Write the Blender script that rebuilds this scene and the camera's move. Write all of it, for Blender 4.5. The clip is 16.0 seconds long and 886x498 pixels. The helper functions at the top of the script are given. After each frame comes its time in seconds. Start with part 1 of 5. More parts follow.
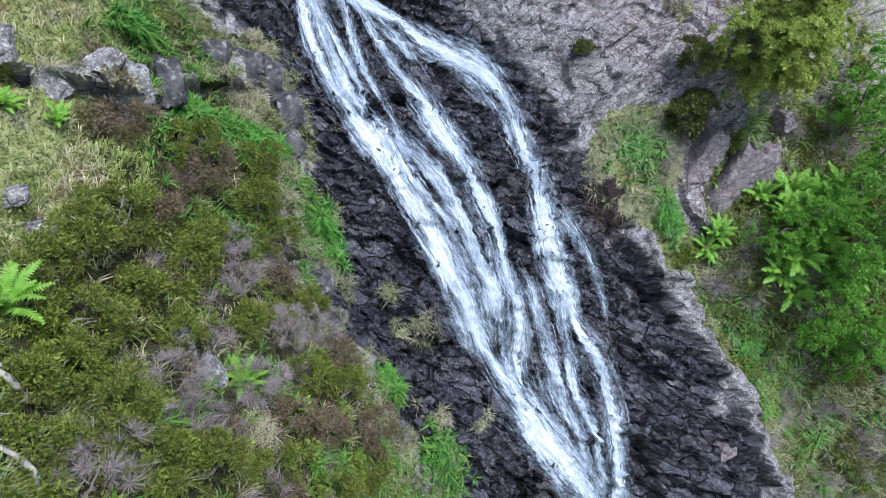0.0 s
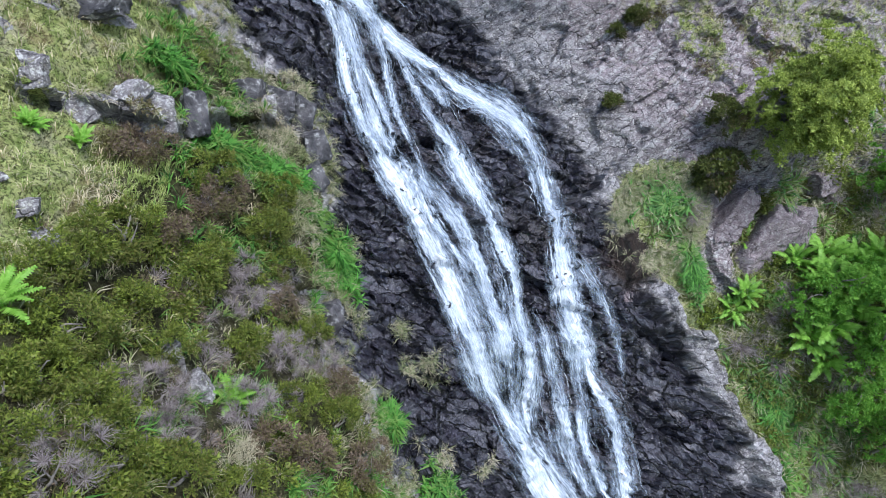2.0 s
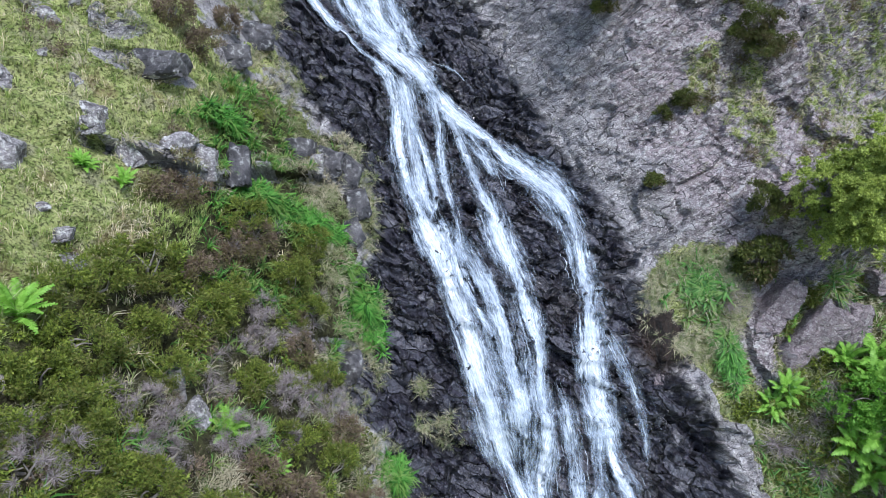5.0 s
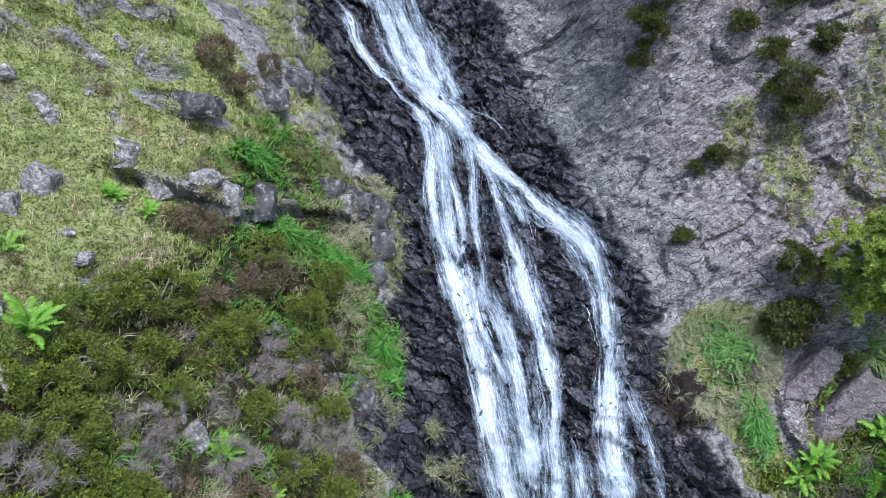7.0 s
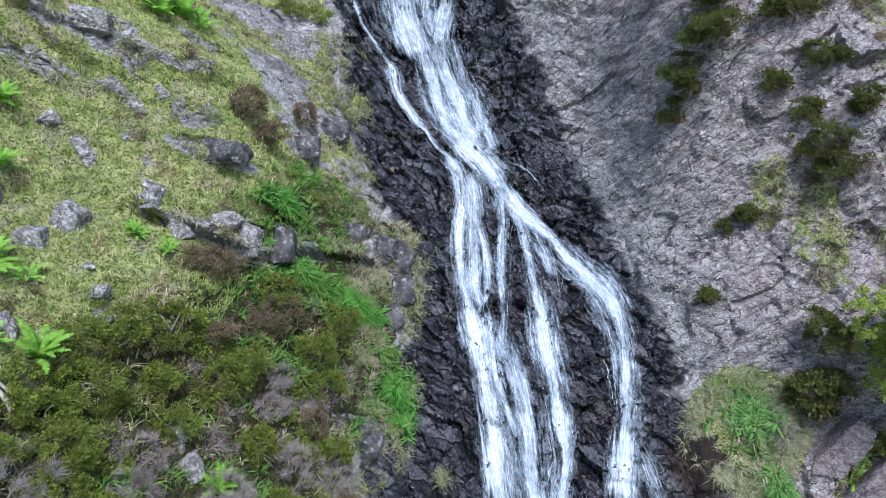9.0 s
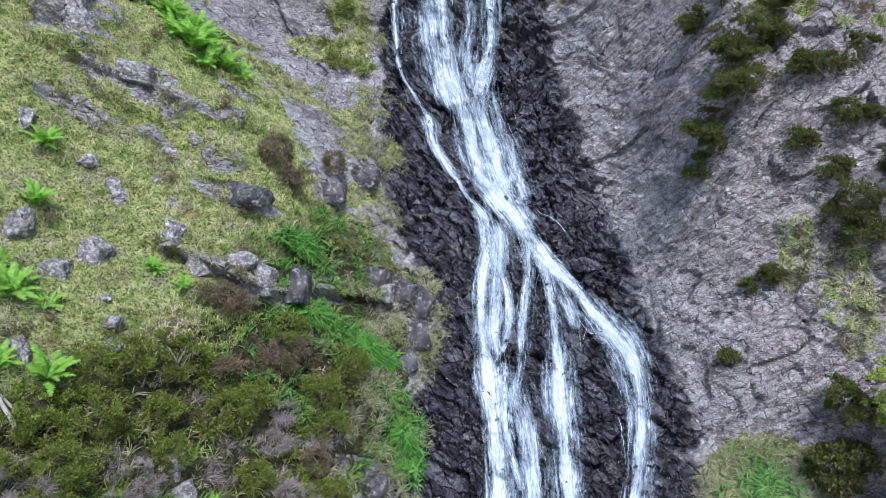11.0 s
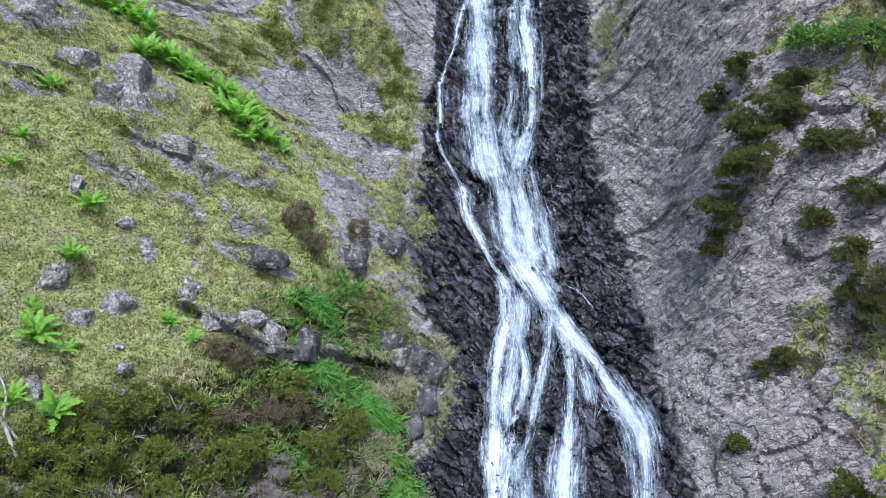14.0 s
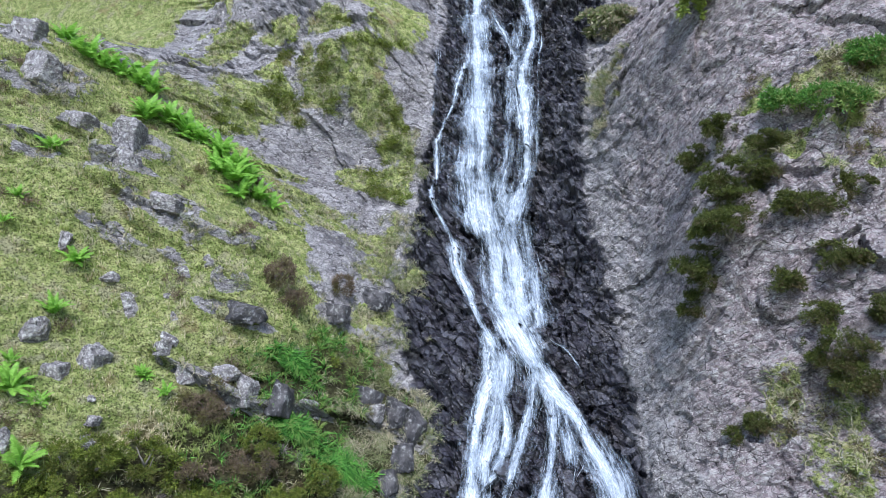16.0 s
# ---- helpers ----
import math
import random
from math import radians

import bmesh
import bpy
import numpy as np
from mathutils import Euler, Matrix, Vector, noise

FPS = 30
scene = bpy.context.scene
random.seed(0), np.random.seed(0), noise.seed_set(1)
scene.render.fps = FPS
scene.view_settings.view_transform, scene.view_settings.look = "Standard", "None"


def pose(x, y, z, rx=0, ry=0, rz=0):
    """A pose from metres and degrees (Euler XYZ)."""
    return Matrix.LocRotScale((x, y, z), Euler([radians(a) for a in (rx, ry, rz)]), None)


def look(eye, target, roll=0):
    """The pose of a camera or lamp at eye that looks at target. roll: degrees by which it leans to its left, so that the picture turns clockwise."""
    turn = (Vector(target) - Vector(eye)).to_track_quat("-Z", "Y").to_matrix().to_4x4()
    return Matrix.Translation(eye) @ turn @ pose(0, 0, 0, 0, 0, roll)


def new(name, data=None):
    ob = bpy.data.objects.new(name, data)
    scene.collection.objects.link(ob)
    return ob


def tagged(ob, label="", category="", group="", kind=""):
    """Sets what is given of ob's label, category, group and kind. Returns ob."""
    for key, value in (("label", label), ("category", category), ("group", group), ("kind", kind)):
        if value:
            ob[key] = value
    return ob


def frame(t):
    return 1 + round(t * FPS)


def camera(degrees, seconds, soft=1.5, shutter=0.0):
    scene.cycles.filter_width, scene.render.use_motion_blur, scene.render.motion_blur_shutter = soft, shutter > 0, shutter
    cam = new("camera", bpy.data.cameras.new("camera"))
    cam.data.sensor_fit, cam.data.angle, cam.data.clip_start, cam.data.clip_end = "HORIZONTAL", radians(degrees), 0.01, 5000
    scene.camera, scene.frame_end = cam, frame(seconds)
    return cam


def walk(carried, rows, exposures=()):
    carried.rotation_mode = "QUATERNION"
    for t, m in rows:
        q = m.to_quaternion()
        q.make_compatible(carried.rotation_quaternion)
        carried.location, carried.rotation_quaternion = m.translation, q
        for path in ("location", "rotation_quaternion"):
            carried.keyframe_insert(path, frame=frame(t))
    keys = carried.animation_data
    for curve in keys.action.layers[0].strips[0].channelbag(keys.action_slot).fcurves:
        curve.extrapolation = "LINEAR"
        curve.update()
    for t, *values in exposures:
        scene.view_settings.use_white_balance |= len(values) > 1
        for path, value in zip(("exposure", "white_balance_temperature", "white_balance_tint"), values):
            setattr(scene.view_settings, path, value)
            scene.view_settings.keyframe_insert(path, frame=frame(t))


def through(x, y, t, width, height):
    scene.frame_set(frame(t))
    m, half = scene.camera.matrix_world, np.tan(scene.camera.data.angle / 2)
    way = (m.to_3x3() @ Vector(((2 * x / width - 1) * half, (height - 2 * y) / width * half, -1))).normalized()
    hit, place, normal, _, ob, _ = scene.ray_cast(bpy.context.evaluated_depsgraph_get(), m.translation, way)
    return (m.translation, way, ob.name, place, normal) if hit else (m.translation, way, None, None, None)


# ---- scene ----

cam = camera(64.83, 16.0, soft=0.9)
PATH = [
    (0.0, pose(-3.951, -12.099, 3.671, 52.12, 0, -26.38)),
    (0.5, pose(-3.727, -12.254, 3.671, 53.12, 0, -24.76)),
    (1.0, pose(-3.542, -12.401, 3.665, 54.01, 0, -23.20)),
    (1.5, pose(-3.322, -12.561, 3.667, 55.03, 0, -21.51)),
    (2.0, pose(-3.089, -12.751, 3.692, 56.02, 0, -19.80)),
    (2.5, pose(-2.876, -12.953, 3.693, 57.05, 0, -18.16)),
    (3.0, pose(-2.659, -13.115, 3.729, 57.93, 0, -16.49)),
    (3.5, pose(-2.433, -13.262, 3.764, 58.79, 0, -14.82)),
    (4.0, pose(-2.199, -13.383, 3.785, 59.78, 0, -13.28)),
    (6.5, pose(-0.909, -13.851, 3.882, 64.27, 0, -5.13)),
    (7.0, pose(-0.599, -13.919, 3.927, 65.16, 0, -3.38)),
    (7.5, pose(-0.308, -13.955, 3.977, 66.03, 0, -1.70)),
    (8.0, pose(0.000, -14.000, 4.000, 67.04, 0, 0.00)),
    (8.5, pose(0.321, -14.027, 4.070, 67.78, 0, 1.67)),
    (9.0, pose(0.662, -14.062, 4.120, 68.66, 0, 3.39)),
    (11.5, pose(2.441, -14.112, 4.250, 73.33, 0, 11.90)),
    (12.0, pose(2.786, -14.119, 4.260, 74.24, 0, 13.49)),
    (12.5, pose(3.129, -14.133, 4.272, 75.24, 0, 14.96)),
    (13.0, pose(3.515, -14.128, 4.310, 76.12, 0, 16.34)),
    (13.5, pose(3.863, -14.100, 4.324, 77.11, 0, 17.56)),
    (14.0, pose(4.224, -14.046, 4.351, 78.04, 0, 18.83)),
    (14.5, pose(4.583, -13.981, 4.422, 78.93, 0, 20.01)),
    (15.0, pose(4.944, -13.904, 4.481, 79.91, 0, 20.78)),
    (15.5, pose(5.290, -13.796, 4.574, 80.80, 0, 21.48)),
    (16.0, pose(5.641, -13.689, 4.666, 81.76, 0, 22.07)),
]
EXPOSE = 1.19
walk(cam, PATH, exposures=[(0.0, EXPOSE, 5920, 10), (16.0, EXPOSE, 5920, 10)])

# ---------------------------------------------------------------- light
SUN_UP, SUN_TURN = radians(60), radians(158)
world = bpy.data.worlds.new("world")
scene.world = world
world.use_nodes = True
wn, wl = world.node_tree.nodes, world.node_tree.links
sky = wn.new("ShaderNodeTexSky")
sky.sky_type, sky.sun_disc, sky.sun_elevation, sky.sun_rotation = "NISHITA", False, SUN_UP, SUN_TURN
wl.new(sky.outputs["Color"], wn["Background"].inputs["Color"])
wn["Background"].inputs["Strength"].default_value = 0.088
sun = new("sun", bpy.data.lights.new("sun", "SUN"))
sun.data.energy, sun.data.angle, sun.data.color = 2.3, radians(22), (1.0, 0.99, 0.98)
sun.matrix_world = look((0, 0, 0), (-math.sin(SUN_TURN) * math.cos(SUN_UP), -math.cos(SUN_TURN) * math.cos(SUN_UP), -math.sin(SUN_UP)))

# ---------------------------------------------------------------- materials


class Nodes:
    """A small builder of node materials."""

    def __init__(self, name):
        self.m = bpy.data.materials.new(name)
        self.m.use_nodes = True
        self.t = self.m.node_tree
        self.bsdf = self.t.nodes["Principled BSDF"]
        self.out = self.t.nodes["Material Output"]

    def n(self, kind, **sets):
        node = self.t.nodes.new("ShaderNode" + kind)
        for k, v in sets.items():
            if k in node.inputs:
                self.put(node.inputs[k], v)
        return node

    def put(self, socket, v):
        if isinstance(v, bpy.types.NodeSocket):
            self.t.links.new(v, socket)
        elif isinstance(v, (tuple, list)) and len(v) == 3 and socket.type == "RGBA":
            socket.default_value = (*v, 1)
        else:
            socket.default_value = v

    def attr(self, name):
        node = self.n("Attribute")
        node.attribute_name = name
        return node.outputs["Fac"]

    def noise(self, scale, detail=4.0, rough=0.6, vec=None, distort=0.0):
        node = self.n("TexNoise", Scale=scale, Detail=detail, Roughness=rough, Distortion=distort)
        self.put(node.inputs["Vector"], vec if vec is not None else self.coord())
        return node.outputs["Fac"]

    def coord(self):
        if not hasattr(self, "_c"):
            self._c = self.n("TexCoord").outputs["Object"]
        return self._c

    def stretch(self, scale, turn=(0, 0, 0), vec=None):
        node = self.n("Mapping", Scale=scale, Rotation=turn)
        self.put(node.inputs["Vector"], vec if vec is not None else self.coord())
        return node.outputs["Vector"]

    def ramp(self, fac, lo, hi, a=0.0, b=1.0):
        node = self.n("MapRange")
        node.interpolation_type = "SMOOTHSTEP"
        for k, v in (("Value", fac), ("From Min", lo), ("From Max", hi), ("To Min", a), ("To Max", b)):
            self.put(node.inputs[k], v)
        return node.outputs["Result"]

    def mix(self, fac, a, b):
        node = self.n("Mix")
        node.data_type = "RGBA"
        self.put(node.inputs[0], fac)
        self.put(node.inputs[6], a)
        self.put(node.inputs[7], b)
        return node.outputs[2]

    def math(self, op, a, b=0.0):
        node = self.n("Math")
        node.operation = op
        self.put(node.inputs[0], a)
        self.put(node.inputs[1], b)
        return node.outputs[0]

    def bump(self, height, strength, dist):
        node = self.n("Bump", Strength=strength, Distance=dist)
        self.put(node.inputs["Height"], height)
        return node.outputs["Normal"]

    def done(self, color, rough, normal=None, spec=0.5):
        self.put(self.bsdf.inputs["Base Color"], color)
        self.put(self.bsdf.inputs["Roughness"], rough)
        self.bsdf.inputs["Specular IOR Level"].default_value = spec
        if normal is not None:
            self.put(self.bsdf.inputs["Normal"], normal)
        return self.m


def cracks(k, vec, scale, width):
    """Broken blocks: a tone for every block, and the dark joints between them."""
    cells = k.n("TexVoronoi", Vector=vec, Scale=scale, Randomness=0.9)
    edge = k.n("TexVoronoi", Vector=vec, Scale=scale, Randomness=0.9)
    edge.feature = "DISTANCE_TO_EDGE"
    return k.n("SeparateColor", Color=cells.outputs["Color"]).outputs[0], k.ramp(edge.outputs["Distance"], width, width * 0.15)


def warped(k, turn, scale, amount):
    """Object space turned along the beds and bent by noise."""
    bend = k.n("TexNoise", Scale=1.3, Detail=4.0, Roughness=0.6)
    k.put(bend.inputs["Vector"], k.coord())
    off = k.n("VectorMath")
    off.operation = "MULTIPLY_ADD"
    k.put(off.inputs[0], bend.outputs["Color"])
    off.inputs[1].default_value = (amount, amount, amount)
    k.put(off.inputs[2], k.coord())
    return k.stretch(scale, turn, off.outputs[0])


def rock_colour(k, pink):
    """Dry rock: grey to pinkish blocks, with pale lichen, stains and dark joints. Gives the colour and a relief."""
    vec = warped(k, (0.5, 0.75, 0.3), (1.0, 1.0, 2.8), 0.45)
    t1, c1 = cracks(k, vec, 1.15, 0.04)
    t2, c2 = cracks(k, vec, 3.7, 0.045)
    t3, c3 = cracks(k, vec, 10.5, 0.08)
    bed = k.noise(1.0, 7, 0.66, k.stretch((1.6, 1.6, 13.0), (0.0, 0.0, 0.0), warped(k, (0.35, 0.62, 0.2), (1.0, 1.0, 1.0), 0.28)))
    broken = k.noise(2.1, 5, 0.65)
    side = k.ramp(k.n("SeparateXYZ", Vector=k.coord()).outputs["X"], -1.5, 2.0, 0.25, 1.0)
    a, b, c = k.noise(0.8, 6, 0.62), k.noise(6.0, 8, 0.74), k.noise(24.0, 6, 0.72)
    col = k.mix(k.ramp(a, 0.35, 0.65), (0.34, 0.318, 0.33), (0.55, 0.515, 0.53))
    col = k.mix(pink, col, k.mix(k.ramp(b, 0.36, 0.64), (0.40, 0.315, 0.335), (0.61, 0.50, 0.52)))
    col = k.mix(k.ramp(t1, 0.0, 1.0, 0.45, 0.0), col, (0.13, 0.11, 0.115))
    col = k.mix(k.ramp(t2, 0.0, 1.0, 0.45, 0.0), col, (0.12, 0.105, 0.11))
    col = k.mix(k.ramp(t3, 0.55, 1.0, 0.0, 0.4), col, (0.64, 0.62, 0.61))
    col = k.mix(k.ramp(b, 0.43, 0.33, 0.0, 0.5), col, (0.13, 0.11, 0.12))
    col = k.mix(k.ramp(b, 0.545, 0.62, 0.0, 0.85), col, (0.60, 0.575, 0.56))
    col = k.mix(k.ramp(c, 0.56, 0.62, 0.0, 0.9), col, (0.74, 0.71, 0.68))
    col = k.mix(k.ramp(c, 0.43, 0.35, 0.0, 0.6), col, (0.06, 0.052, 0.054))
    col = k.mix(k.ramp(k.noise(3.1, 7, 0.75), 0.585, 0.65, 0.0, 0.5), col, (0.25, 0.245, 0.14))
    col = k.mix(k.math("MULTIPLY", k.ramp(bed, 0.45, 0.38, 0.0, 0.6), side), col, (0.085, 0.075, 0.08))
    col = k.mix(k.math("MULTIPLY", k.ramp(bed, 0.55, 0.63, 0.0, 0.55), side), col, (0.66, 0.64, 0.64))
    open_joint = k.math("MAXIMUM", k.math("MULTIPLY", c1, k.ramp(broken, 0.47, 0.60, 0.0, 0.9)), k.math("MAXIMUM", k.math("MULTIPLY", c2, k.ramp(broken, 0.56, 0.44, 0.0, 0.85)), k.math("MULTIPLY", c3, k.ramp(b, 0.52, 0.40, 0.0, 0.35))))
    col = k.mix(open_joint, col, (0.035, 0.031, 0.033))
    relief = k.math("SUBTRACT", k.math("ADD", k.math("ADD", k.math("MULTIPLY", t2, 0.35), k.math("MULTIPLY", bed, 1.0)), k.math("ADD", k.math("MULTIPLY", t3, 0.22), k.math("ADD", k.math("MULTIPLY", b, 0.9), k.math("MULTIPLY", c, 0.42)))), k.math("MULTIPLY", open_joint, 0.6))
    return col, relief


def ground_material():
    k = Nodes("hillside")
    wet, veg, pink, rust_shade = k.attr("wet"), k.attr("veg"), k.attr("pink"), k.attr("rust_shade")
    uv = k.n("UVMap").outputs["UV"]
    bedded = k.stretch((1.3, 6.5, 1.0), (0, 0, 0), uv)
    strata = k.noise(1.0, 7, 0.65, bedded, 0.3)
    flat = k.n("VectorMath")
    flat.operation = "MULTIPLY_ADD"
    k.put(flat.inputs[0], k.n("TexNoise", Vector=k.coord(), Scale=1.6, Detail=4.0).outputs["Color"])
    flat.inputs[1].default_value = (0.5, 0.5, 0.0)
    k.put(flat.inputs[2], uv)
    tone, gap = cracks(k, k.stretch((1.5, 3.6, 1.0), (0, 0, 0.15), flat.outputs[0]), 1.0, 0.05)
    grit, chink = cracks(k, k.stretch((5.5, 11.0, 1.0), (0, 0, -0.2), flat.outputs[0]), 1.0, 0.07)
    fine = k.noise(34.0, 5, 0.65)
    dry, relief = rock_colour(k, pink)
    wetc = k.mix(k.ramp(k.noise(2.5, 5, 0.6), 0.35, 0.7), (0.014, 0.0135, 0.019), (0.054, 0.050, 0.067))
    wetc = k.mix(k.ramp(grit, 0.55, 1.0, 0.0, 0.5), wetc, (0.095, 0.10, 0.125))
    wetc = k.mix(k.ramp(tone, 0.55, 0.95, 0.0, 0.65), wetc, (0.13, 0.128, 0.150))
    wetc = k.mix(k.ramp(k.noise(0.7, 3, 0.5), 0.55, 0.72, 0.0, 0.5), wetc, (0.055, 0.044, 0.040))
    wetc = k.mix(k.ramp(k.noise(1.3, 7, 0.75), 0.57, 0.64, 0.0, 0.75), wetc, (0.23, 0.22, 0.235))
    wetc = k.mix(k.ramp(k.noise(26.0, 6, 0.72), 0.60, 0.68, 0.0, 0.6), wetc, (0.22, 0.22, 0.23))
    wetc = k.mix(k.math("MAXIMUM", gap, k.math("MULTIPLY", chink, 0.6)), wetc, (0.006, 0.006, 0.007))
    rock = k.mix(k.ramp(k.math("ADD", wet, k.math("MULTIPLY", k.math("SUBTRACT", strata, 0.5), 0.9)), 0.30, 0.70), dry, wetc)
    # Rusty rock, darkened in colour to paint the shade under the overhang.
    rock = k.mix(rust_shade, rock, k.mix(k.ramp(fine, 0.3, 0.7), (0.014, 0.010, 0.009), (0.045, 0.026, 0.018)))
    moss = k.mix(k.ramp(k.noise(5.0, 6, 0.7), 0.38, 0.62), (0.25, 0.32, 0.09), (0.54, 0.56, 0.23))
    moss = k.mix(k.ramp(k.noise(1.7, 5, 0.65), 0.52, 0.64, 0.0, 0.75), moss, (0.46, 0.42, 0.28))
    moss = k.mix(k.ramp(k.noise(22.0, 5, 0.7), 0.52, 0.40, 0.0, 0.8), moss, (0.050, 0.052, 0.022))
    moss = k.mix(k.ramp(k.noise(0.9, 4, 0.6), 0.58, 0.70, 0.0, 0.6), moss, (0.26, 0.17, 0.10))
    # Dark soil, its tone also painting the shade between clumps and shrubs.
    peat_and_shade = k.mix(k.ramp(k.noise(9.0, 5, 0.7), 0.35, 0.65), (0.030, 0.026, 0.016), (0.10, 0.10, 0.045))
    moss = k.mix(k.attr("peat_and_shade"), moss, peat_and_shade)
    edge = k.ramp(k.math("ADD", veg, k.math("MULTIPLY", k.math("SUBTRACT", k.noise(4.5, 6, 0.72), 0.5), 1.1)), 0.43, 0.53)
    col = k.mix(edge, rock, moss)
    rough = k.mix(edge, k.mix(wet, (0.85, 0.85, 0.85), k.mix(k.ramp(grit, 0.0, 1.0), (0.14, 0.14, 0.14), (0.42, 0.42, 0.42))), (0.9, 0.9, 0.9))
    slab = k.math("SUBTRACT", k.math("ADD", k.math("MULTIPLY", strata, 0.5), k.math("ADD", k.math("MULTIPLY", fine, 0.3), k.math("ADD", k.math("MULTIPLY", grit, 0.35), k.math("MULTIPLY", tone, 0.4)))), k.math("MULTIPLY", gap, 0.4))
    h = k.math("ADD", k.math("MULTIPLY", wet, slab), k.math("MULTIPLY", k.math("SUBTRACT", 1.0, wet), relief))
    m = k.done(col, rough, k.bump(h, 1.0, 0.10), 0.5)
    k.put(k.bsdf.inputs["Specular IOR Level"], k.ramp(edge, 0.0, 1.0, 0.5, 0.1))
    return m


def boulder_material(name, pink):
    k = Nodes(name)
    col, relief = rock_colour(k, pink)
    col = k.mix(0.45 if pink > 0.5 else 0.2, col, (0.16, 0.12, 0.135) if pink > 0.5 else (0.22, 0.205, 0.21))
    col = k.mix(k.ramp(k.noise(11.0, 6, 0.75), 0.54, 0.60, 0.0, 0.8), col, (0.26, 0.21, 0.22) if pink > 0.5 else (0.70, 0.69, 0.67))
    return k.done(col, 0.85, k.bump(relief, 0.9, 0.08), 0.35)


def leaf_material(name, dark, light, other=None, share=0.5, rough=0.55, through=0.35):
    """Leaves: two tones by the leaf, a third by the patch, some light coming through."""
    k = Nodes(name)
    rnd = k.n("NewGeometry").outputs["Random Per Island"]
    col = k.mix(rnd, dark, light)
    if other:
        patch = k.ramp(k.math("ADD", k.noise(0.9, 4, 0.6), k.math("MULTIPLY", k.math("SUBTRACT", rnd, 0.5), 0.35)), share - 0.06, share + 0.06)
        col = k.mix(patch, col, other)
    k.done(col, rough, None, 0.3)
    tr = k.n("BsdfTranslucent")
    k.put(tr.inputs["Color"], col)
    mx = k.n("MixShader")
    mx.inputs[0].default_value = through
    k.t.links.new(k.bsdf.outputs[0], mx.inputs[1])
    k.t.links.new(tr.outputs[0], mx.inputs[2])
    k.t.links.new(mx.outputs[0], k.out.inputs["Surface"])
    return k.m


def wood_material(name, a, b):
    k = Nodes(name)
    return k.done(k.mix(k.ramp(k.noise(9.0, 5, 0.6, k.stretch((1, 1, 0.25))), 0.3, 0.7), a, b), 0.85, k.bump(k.noise(30.0, 3), 0.5, 0.02), 0.3)


def water_material():
    """White water: lacy streaks along the flow, dense where the stream is strong, thinning to clear film at the edges."""
    k = Nodes("white_water")
    sep = k.n("SeparateXYZ", Vector=k.n("UVMap").outputs["UV"])
    u, v = sep.outputs["X"], sep.outputs["Y"]
    dens = k.attr("dens")
    rnd = k.math("MULTIPLY", k.n("NewGeometry").outputs["Random Per Island"], 37.0)

    def streak(across, down, detail, rough, bend):
        vec = k.n("CombineXYZ", X=k.math("MULTIPLY", u, across), Y=k.math("MULTIPLY", v, down), Z=rnd).outputs[0]
        return k.noise(1.0, detail, rough, vec, bend)

    lumps, wide, thin, lace = streak(2.6, 1.5, 3, 0.6, 0.6), streak(9.0, 0.9, 3, 0.55, 0.7), streak(26.0, 2.2, 4, 0.65, 0.5), streak(60.0, 9.0, 3, 0.7, 0.6)
    s = k.math("ADD", k.math("ADD", k.math("MULTIPLY", wide, 0.28), k.math("MULTIPLY", thin, 0.30)), k.math("ADD", k.math("MULTIPLY", lumps, 0.18), k.math("MULTIPLY", lace, 0.24)))
    full = k.math("ADD", k.math("ADD", k.math("MULTIPLY", k.math("SUBTRACT", s, 0.5), 2.3), 0.5), k.math("MULTIPLY", k.math("SUBTRACT", dens, 0.60), 0.95))
    cover = k.ramp(full, 0.33, 0.92, 0.0, 0.96)
    col = k.mix(k.ramp(full, 0.50, 0.95), (0.44, 0.53, 0.65), (0.75, 0.785, 0.83))
    k.done(col, 0.45, k.bump(k.math("ADD", s, lace), 0.5, 0.04), 0.35)
    clear = k.n("BsdfTransparent")
    mx = k.n("MixShader")
    k.put(mx.inputs[0], cover)
    k.t.links.new(clear.outputs[0], mx.inputs[1])
    k.t.links.new(k.bsdf.outputs[0], mx.inputs[2])
    k.t.links.new(mx.outputs[0], k.out.inputs["Surface"])
    return k.m


GROUND = ground_material()
STONE_GREY, STONE_PINK = boulder_material("grey_stone", 0.15), boulder_material("pink_stone", 0.9)
GRASS = leaf_material("hill_grass", (0.24, 0.33, 0.08), (0.64, 0.70, 0.27), (0.78, 0.67, 0.46), 0.55)
LUSH = leaf_material("lush_grass", (0.025, 0.10, 0.012), (0.17, 0.44, 0.07), (0.16, 0.27, 0.06), 0.58)
TUFT = leaf_material("mixed_tuft", (0.13, 0.18, 0.06), (0.33, 0.33, 0.16), (0.48, 0.43, 0.30), 0.52)
HEATH_GREEN = leaf_material("heath_green", (0.045, 0.075, 0.012), (0.33, 0.40, 0.065), (0.17, 0.175, 0.045), 0.58)
HEATH_DARK = leaf_material("cliff_heath", (0.028, 0.042, 0.010), (0.17, 0.20, 0.042), (0.12, 0.09, 0.045), 0.60)
HEATH_BROWN = leaf_material("heath_brown", (0.10, 0.07, 0.05), (0.36, 0.27, 0.20), (0.17, 0.16, 0.06), 0.56)
HEATH_GREY = leaf_material("heath_grey", (0.15, 0.12, 0.12), (0.46, 0.40, 0.39))
HERB = leaf_material("herb_green", (0.035, 0.12, 0.02), (0.20, 0.42, 0.075), (0.20, 0.27, 0.07), 0.56)
FERN = leaf_material("fern_green", (0.17, 0.36, 0.04), (0.34, 0.60, 0.11), None, 0.5, 0.5, 0.45)
CONIFER = leaf_material("bush_green", (0.13, 0.19, 0.03), (0.52, 0.60, 0.14))
